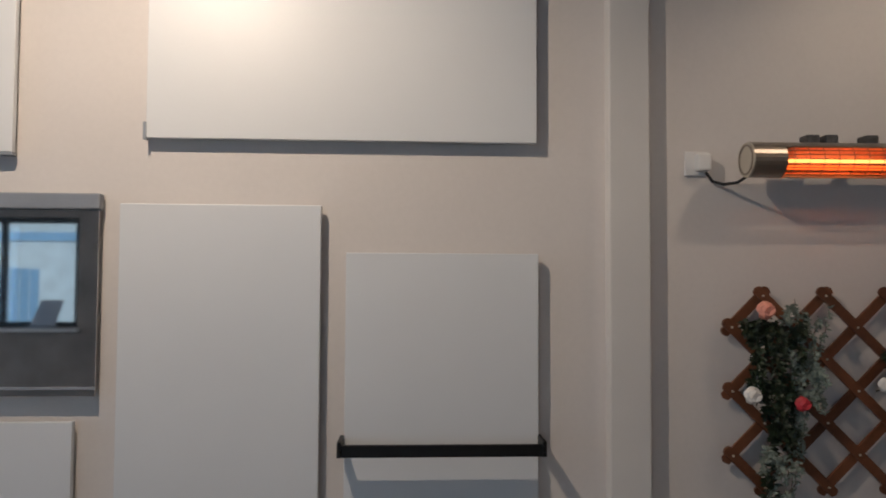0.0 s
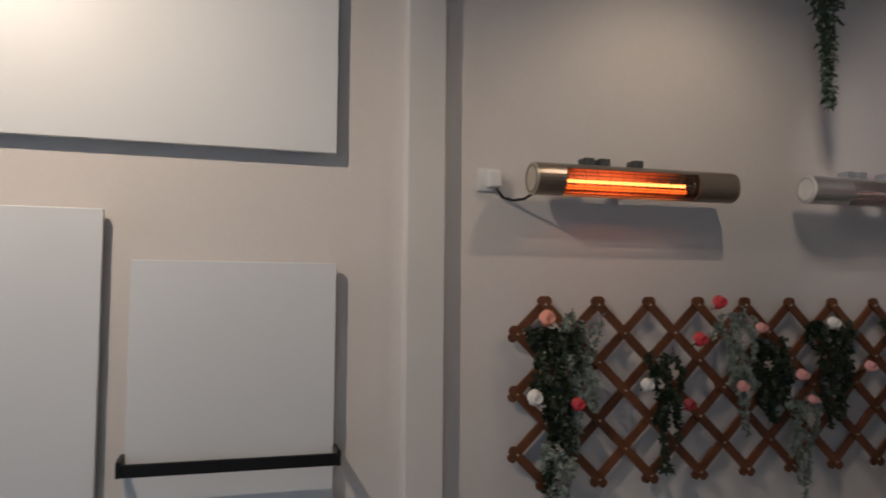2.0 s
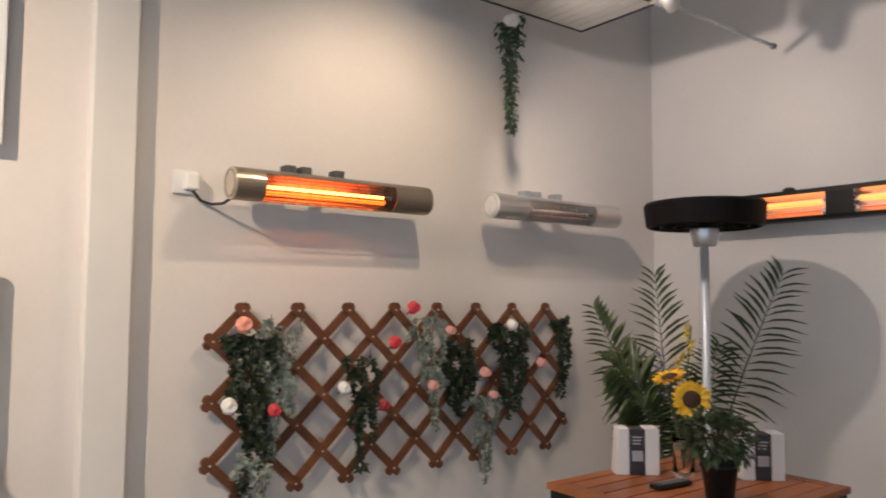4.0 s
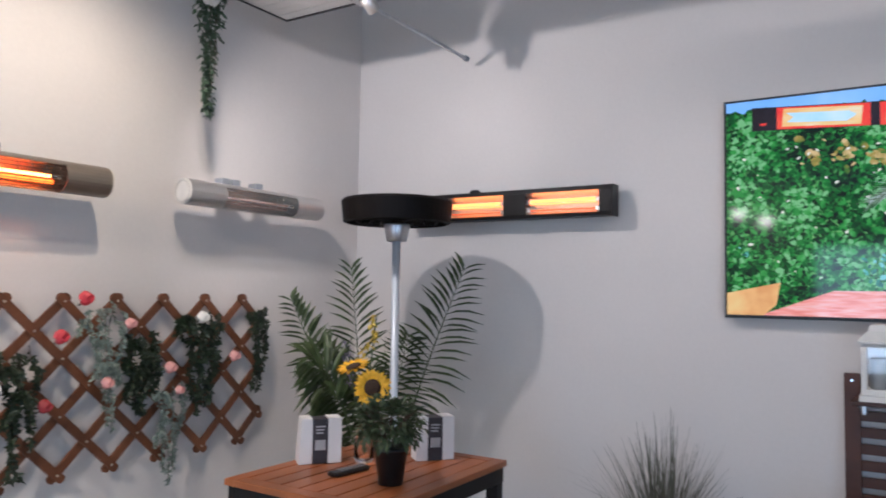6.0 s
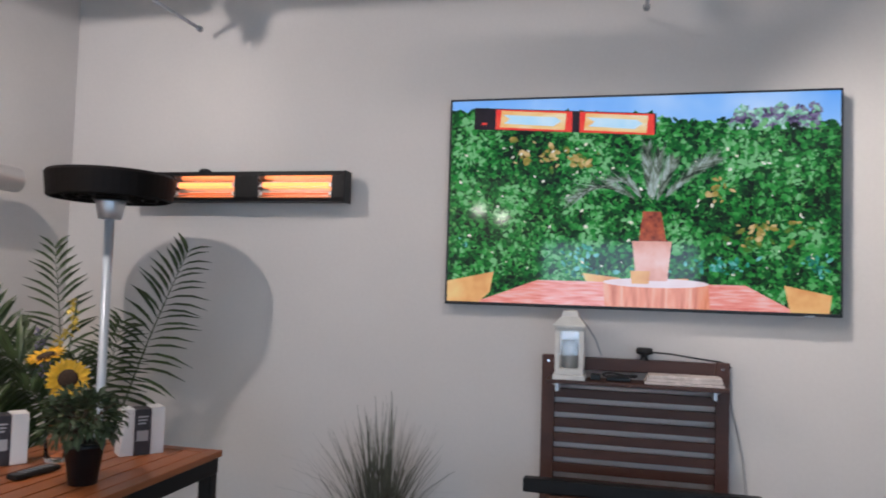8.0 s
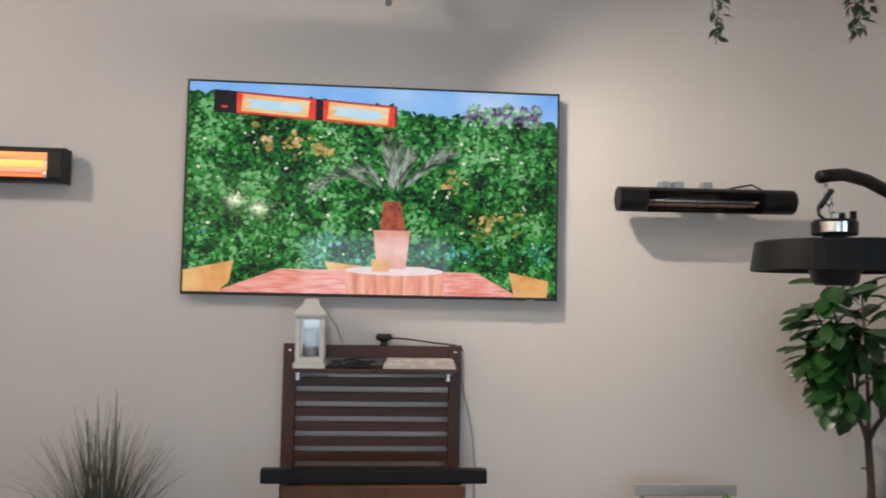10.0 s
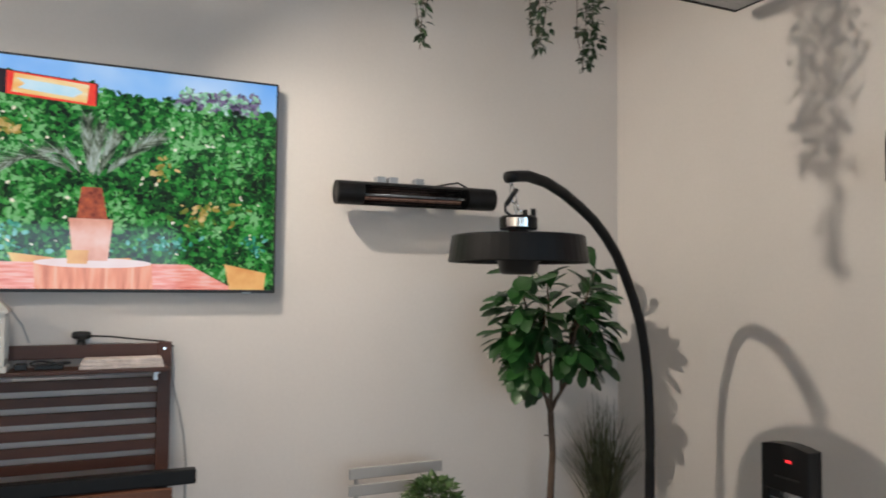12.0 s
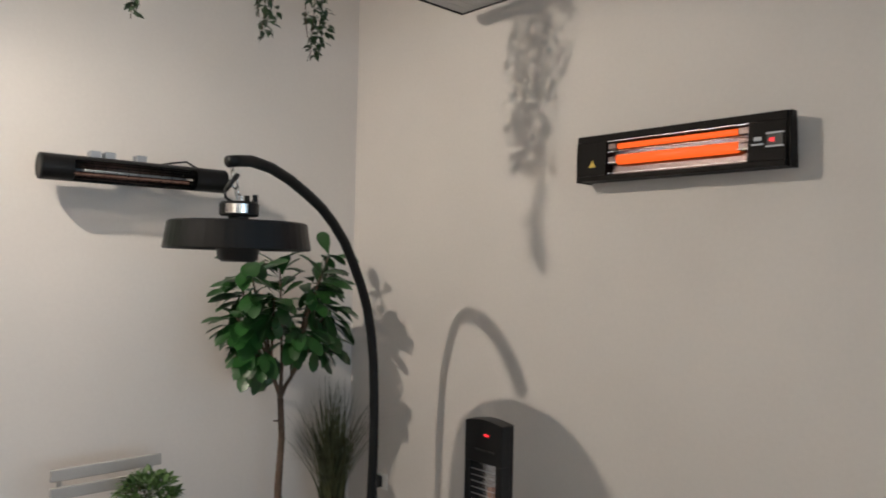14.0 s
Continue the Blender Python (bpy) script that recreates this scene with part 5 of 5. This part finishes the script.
sunflower((2.405, 0.878, 1.345), (-0.80, -0.58, 0.10), 0.072)
sunflower((2.420, 0.985, 1.415), (-0.35, 0.1, 0.95), 0.068, 0.9)
for k in range(7):
    c = Vector((2.47 + 0.012 * k, 0.965 + rnd(-0.02, 0.03), 1.44 + 0.028 * k))
    b = bmesh.new()
    for j in range(7):
        leaf_into(b, c + rand_dir() * 0.008, rand_dir(), (0, 0, 1), 0.028, 0.018)
    part("small_blossom", b, YELLOW_SMALL, vase, "small pale yellow blossom", normals=False)
for k in range(2):
    e = Vector((2.50 + 0.03 * k, 1.09 + 0.03 * k, 1.50 - 0.06 * k))
    b = sweep([(VX, VY, TT + 0.05), ((VX + e.x) / 2, (VY + e.y) / 2 + 0.01, 1.34), e], 0.003, 6)
    part("flower_stem", b, LEAF_BUSH, vase)
    b = bmesh.new()
    for j in range(60):
        f = rnd(0.55, 1.0)
        p = Vector((VX, VY, TT + 0.1)).lerp(e, f) + rand_dir() * 0.012
        leaf_into(b, p, rand_dir(-0.2, 1), (0, 0, 1), 0.016, 0.010)
    part("blossom_spike", b, PURPLE, vase, "lavender blossom spike", normals=False)
part("flower_stem", sweep([(VX, VY, TT + 0.03), (2.46, 0.95, 1.28), (2.54, 0.97, 1.61)], 0.003, 6), LEAF_BUSH, vase)

# ---- standing heater behind the table ----
std = thing("standing_heater", (2.952, 1.176, 0.0), "patio heater with a dark round head on a steel pole", "heater")
HX, HY = 2.952, 1.176
part("base_plate", lathe((HX, HY, 0.0), [(0.20, 0.0), (0.20, 0.012), (0.19, 0.02), (0.03, 0.03)], 40), BLACK, std, smooth=False)
part("pole", sweep([(HX, HY, 0.02), (HX, HY, 1.96)], 0.019, 20), POLE, std, "bright steel pole", smooth=True)
part("collar", lathe((HX, HY, 1.945), [(0.044, 0.0), (0.048, 0.004), (0.062, 0.075), (0.060, 0.082), (0.02, 0.083)], 32), STEEL, std, "steel collar", smooth=True)
b = bmesh.new()
prof = [(0.238, 2.028), (0.252, 2.034), (0.262, 2.128), (0.252, 2.140), (0.10, 2.146), (0.10, 2.132), (0.246, 2.126), (0.238, 2.040)]
rings = [[b.verts.new((HX + r * math.cos(2 * math.pi * k / 48), HY + r * math.sin(2 * math.pi * k / 48), z)) for k in range(48)] for r, z in prof]
for r0, r1 in zip(rings, rings[1:] + rings[:1]):
    for k in range(48):
        b.faces.new((r0[k], r0[(k + 1) % 48], r1[(k + 1) % 48], r1[k]))
part("head_rim", b, DARK, std, smooth=False)
part("hub", lathe((HX, HY, 2.026), [(0.075, 0.0), (0.085, 0.03), (0.10, 0.12)], 32), DARK, std, smooth=True)
for k in range(8):
    a = math.pi * k / 4 + 0.2
    part("spoke", sweep([(HX + 0.07 * math.cos(a), HY + 0.07 * math.sin(a), 2.036), (HX + 0.242 * math.cos(a), HY + 0.242 * math.sin(a), 2.036)], 0.005, 6), DARK, std)
for q in (0.13, 0.19):
    part("guard_ring", sweep([(HX + q * math.cos(2 * math.pi * k / 36), HY + q * math.sin(2 * math.pi * k / 36), 2.036) for k in range(37)], 0.0035, 6, caps=False), DARK, std)
part("heating_ring", sweep([(HX + 0.16 * math.cos(2 * math.pi * k / 36), HY + 0.16 * math.sin(2 * math.pi * k / 36), 2.07) for k in range(37)], 0.008, 8, caps=False), FILAMENT_DIM, std, "unlit heating ring")

# ---- arc stand with hanging heater ----
arc = thing("arc_stand", (2.82, -3.37, 0.0), "black arched floor stand with curved top", "stand")
A0, A1 = Vector((2.51, -2.47)), Vector((2.81, -3.34))
ad = (A1 - A0).normalized()
curve = [(-0.012, 2.058), (0.03, 2.066), (0.10, 2.075), (0.208, 2.063), (0.32, 2.030), (0.429, 1.983), (0.52, 1.938), (0.604, 1.879), (0.69, 1.800), (0.755, 1.714), (0.822, 1.612), (0.875, 1.510), (0.912, 1.390), (0.936, 1.260), (0.948, 1.110), (0.953, 0.97), (0.951, 0.80), (0.943, 0.63), (0.935, 0.30), (0.93, 0.02)]
pts = [(A0.x + ad.x * s, A0.y + ad.y * s, z) for s, z in curve]
part("arched_tube", sweep(pts, 0.0215, 20), BLACK, arc, smooth=True)
part("base_plate", lathe((A0.x + ad.x * 0.93, A0.y + ad.y * 0.93, 0.0), [(0.24, 0.0), (0.24, 0.014), (0.23, 0.02), (0.03, 0.024)], 40), BLACK, arc)
hang = thing("hanging_heater", (2.487, -2.494, 1.75), "black round heater hung by a chain from the arched stand", "heater")
GX, GY = 2.487, -2.494
b = bmesh.new()
prof = [(0.247, 1.750), (0.252, 1.754), (0.238, 1.842), (0.232, 1.847), (0.04, 1.852), (0.04, 1.842), (0.226, 1.838), (0.240, 1.754)]
rings = [[b.verts.new((GX + r * math.cos(2 * math.pi * k / 48), GY + r * math.sin(2 * math.pi * k / 48), z)) for k in range(48)] for r, z in prof]
for r0, r1 in zip(rings, rings[1:] + rings[:1]):
    for k in range(48):
        b.faces.new((r0[k], r0[(k + 1) % 48], r1[(k + 1) % 48], r1[k]))
part("shade", b, BLACK, hang)
part("lower_hub", lathe((GX, GY, 1.708), [(0.055, 0.0), (0.068, 0.01), (0.074, 0.045), (0.10, 0.06), (0.10, 0.13)], 32), BLACK_PLASTIC, hang, smooth=True)
part("heating_ring", sweep([(GX + 0.17 * math.cos(2 * math.pi * k / 36), GY + 0.17 * math.sin(2 * math.pi * k / 36), 1.785) for k in range(37)], 0.008, 8, caps=False), FILAMENT_DIM, hang, "unlit heating ring")
part("upper_hub", lathe((GX, GY, 1.868), [(0.062, 0.0), (0.068, 0.004), (0.068, 0.042), (0.060, 0.050), (0.02, 0.052)], 28), BLACK, hang)
part("neck", lathe((GX, GY, 1.850), [(0.036, 0.0), (0.036, 0.019)], 20), BLACK, hang)
b = bmesh.new()
for k in range(9):
    a0 = radians(112 + k * 8)
    b_v = [b.verts.new((GX + 0.0695 * math.cos(a0), GY + 0.0695 * math.sin(a0), z)) for z in (1.876, 1.908)]
b.verts.ensure_lookup_table()
for k in range(8):
    b.faces.new((b.verts[2 * k], b.verts[2 * k + 2], b.verts[2 * k + 3], b.verts[2 * k + 1]))
part("label_plate", b, CHROME, hang, "bright metal plate")
for dx, dy in ((0.03, -0.045), (-0.02, -0.05)):
    part("stud", sweep([(GX + dx, GY + dy, 1.918), (GX + dx, GY + dy, 1.945)], 0.010, 10), BLACK, hang)
for k in range(4):
    z = 1.925 + 0.030 * k
    pts = []
    for i in range(13):
        a = 2 * math.pi * i / 12
        q = (0.010 * math.cos(a), 0.020 * math.sin(a))
        pts.append((GX + (q[0] if k % 2 else 0) + 0.006 * k, GY + (0 if k % 2 else q[0]) + 0.006 * k, z + q[1]))
    part("chain_link", sweep(pts, 0.0032, 6, caps=False), CHROME, hang, "chrome chain link", smooth=True)
part("hook", sweep([(GX + 0.02, GY + 0.02, 2.03), (GX + 0.022, GY + 0.022, 2.055)], 0.005, 8), CHROME, hang)
part("pull_handle", sweep([(GX - 0.006, GY + 0.055, 1.955), (GX - 0.010, GY + 0.035, 1.985), (GX - 0.006, GY + 0.012, 2.012)], 0.009, 10), BLACK_PLASTIC, hang, "black cable grip", smooth=True)
part("power_lead", sweep([(GX, GY + 0.03, 1.918), (GX - 0.01, GY + 0.058, 1.930), (GX - 0.008, GY + 0.060, 1.955)], 0.005, 8), RUBBER, hang)

# ---- large plants ----


def planter(t, x, y, r, h, material):
    part("planter", lathe((x, y, 0.0), [(r * 0.72, 0.0), (r * 0.95, h * 0.96), (r, h * 0.96), (r, h), (r * 0.9, h), (r * 0.88, h * 0.93), (0.02, h * 0.93)], 32), material, t, smooth=False)


palm = thing("potted_palm", (3.20, 1.48, 0.0), "potted palm with feathery green fronds in the corner", "potted plant")
planter(palm, 3.20, 1.48, 0.17, 0.34, POT_GREY)


def frond(root, tip, lift, n, length, droop):
    """An arching rib with leaflets on both sides."""
    root, tip = Vector(root), Vector(tip)
    rib = []
    for i in range(17):
        f = i / 16
        rib.append(root.lerp(tip, f) + Vector((0, 0, lift * math.sin(math.pi * f ** 0.8))))
    f_ = part("frond", sweep(rib, [0.007 * (1 - 0.8 * i / 16) for i in range(17)], 6), LEAF_PALM, palm, smooth=True)
    b = bmesh.new()
    for i in range(n):
        f = 0.34 + 0.66 * (i + 0.5) / n
        k = min(15, int(f * 16))
        p = rib[k].lerp(rib[k + 1], f * 16 - k)
        d = (rib[k + 1] - rib[k]).normalized()
        s = d.cross(Vector((-0.62, -0.50, 0.45)))
        s = s.normalized() if s.length > 0.05 else Vector((0.6, -0.8, 0))
        for q in (-1, 1):
            ll = 0.88 * length * (0.45 + 0.75 * math.sin(math.pi * min(1, 0.15 + 0.8 * (f - 0.34) / 0.66))) * rnd(0.85, 1.1)
            leaf_into(b, p, s * q * rnd(0.75, 1.0) + d * (0.25 + 1.1 * (f - 0.34) / 0.66) * rnd(0.85, 1.15) + Vector((0, 0, -0.40 * (1 - f) / 0.66 + rnd(-0.15, 0.05))), (-0.3, -0.3, 1), ll, 0.030, 0.35, droop * rnd(0.6, 1.3))
    tagged(part("foliage", b, LEAF_PALM, f_, normals=False), kind="stuff")


R0 = (3.20, 1.48, 0.32)
for tip, lift, n, ll, dr in (((2.72, 1.62, 1.67), 0.15, 18, 0.13, 0.25), ((2.97, 1.46, 1.83), 0.06, 20, 0.15, 0.2), ((3.20, 0.95, 1.83), 0.13, 20, 0.17, 0.35),
                             ((2.68, 1.47, 1.40), 0.32, 18, 0.17, 0.5), ((2.78, 1.46, 1.26), 0.28, 16, 0.17, 0.5), ((3.10, 1.20, 1.50), 0.16, 18, 0.15, 0.4),
                             ((3.02, 1.36, 1.34), 0.24, 18, 0.15, 0.4), ((2.98, 1.66, 1.45), 0.16, 16, 0.15, 0.3)):
    frond(R0, tip, lift, n + 6, ll * 1.12, dr)


def grass_pot(x, y, top, spread, n, material, label, r=0.13, h=0.42):
    t = thing("potted_grass", (x, y, 0.0), label, "potted plant", "potted grasses")
    planter(t, x, y, r, h, POT_GREY)
    b = bmesh.new()
    for i in range(n):
        a, q = rnd(0, 2 * math.pi), rnd(0, 1) ** 0.7
        lean = Vector((math.cos(a), math.sin(a), 0)) * spread * q
        base = Vector((x + rnd(-0.05, 0.05), y + rnd(-0.05, 0.05), h * 0.95))
        hh = (top - h) * rnd(0.62, 1.0) * (1 - 0.25 * q)
        side = Vector((-math.sin(a), math.cos(a), 0)) * rnd(0.0030, 0.0080)
        bend = 2.2 if i % 9 == 0 else 0.0
        prev = None
        for k in range(8):
            f = k / 7
            c = base + lean * (f ** 1.7 + bend * max(0.0, f - 0.75)) + Vector((0, 0, hh * (f - 0.10 * q * f * f - 0.5 * bend * max(0.0, f - 0.75) ** 2)))
            w = side * (1 - f) + side * 0.1
            row = (b.verts.new(c - w), b.verts.new(c + w))
            if prev:
                b.faces.new((prev[0], prev[1], row[1], row[0]))
            prev = row
    tagged(part("grass", b, material, t, normals=False), kind="stuff")


grass_pot(3.28, 0.03, 1.32, 0.38, 260, GRASS, "tall dry ornamental grass in a grey planter")
grass_pot(3.36, -3.52, 1.20, 0.28, 300, GRASS_GREEN, "tall dull green ornamental grass in the corner")

tree = thing("potted_tree", (3.30, -3.165, 0.0), "small potted tree with broad glossy dark green leaves", "potted tree")
planter(tree, 3.30, -3.165, 0.16, 0.32, POT_GREY)
FX, FY = 3.30, -3.165
FORK = Vector((FX, FY + 0.005, 1.045))
part("trunk", sweep([(FX, FY, 0.30), (FX + 0.01, FY, 0.6), (FX - 0.005, FY - 0.005, 0.85), FORK], [0.022, 0.018, 0.016, 0.015], 12), BARK, tree, smooth=True)
part("twig", sweep([(FX, FY, 0.93), (FX - 0.02, FY + 0.05, 0.94)], 0.004, 6), BARK, tree)
big = leaf_mesh("leaf", LEAF_DARK, 0.135, 0.060, 0.20, 0.38, ((0.0, 0.05), (0.12, 0.16), (0.45, 0.80), (0.72, 1.0), (0.92, 0.66), (1.0, 0.05)))
tips = []
forks = [FORK + Vector(v) for v in ((-0.03, 0.075, 0.13), (0.01, -0.01, 0.17), (-0.01, -0.055, 0.10))]
for e in forks:
    part("limb", sweep([FORK, FORK.lerp(e, 0.5) + Vector((0, 0, 0.012)), e], [0.012, 0.010, 0.009], 10), BARK, tree, smooth=True)
for k in range(16):
    a = 2.4 * k
    q = 0.06 + 0.19 * math.sin(math.pi * (0.12 + 0.80 * ((k * 0.618) % 1.0)))
    e = Vector((FX - 0.05 + q * math.cos(a) * 0.55, FY + 0.045 + q * math.sin(a) * 1.15, 1.25 + 0.033 * k))
    root = min(forks, key=lambda v: abs(v.y - e.y))
    mid = root.lerp(e, 0.55) + Vector((0, 0, 0.03))
    part("branch", sweep([root, mid, e], [0.008, 0.006, 0.004], 8), BARK, tree, smooth=True)
    tips += [e, mid.lerp(e, 0.35), mid.lerp(e, 0.7)]
for i in range(330):
    c = tips[i % len(tips)] + rand_dir() * rnd(0.005, 0.04)
    d = (c - Vector((FX, FY, 1.42)))
    d = Vector((d.x, d.y, d.z * 0.35)).normalized() * 0.8 + rand_dir(-0.8, 0.5) * 0.9
    d.normalize()
    o = new("leaf", big)
    o.parent = tree
    up = Vector((rnd(-0.5, 0.2), rnd(-0.3, 0.5), 1))
    s = d.cross(up).normalized()
    n = s.cross(d).normalized()
    m = Matrix((s, d, n)).transposed().to_4x4() @ Matrix.Scale(rnd(0.85, 1.25), 4)
    o.matrix_basis = Matrix.Translation(c - tree.location) @ m
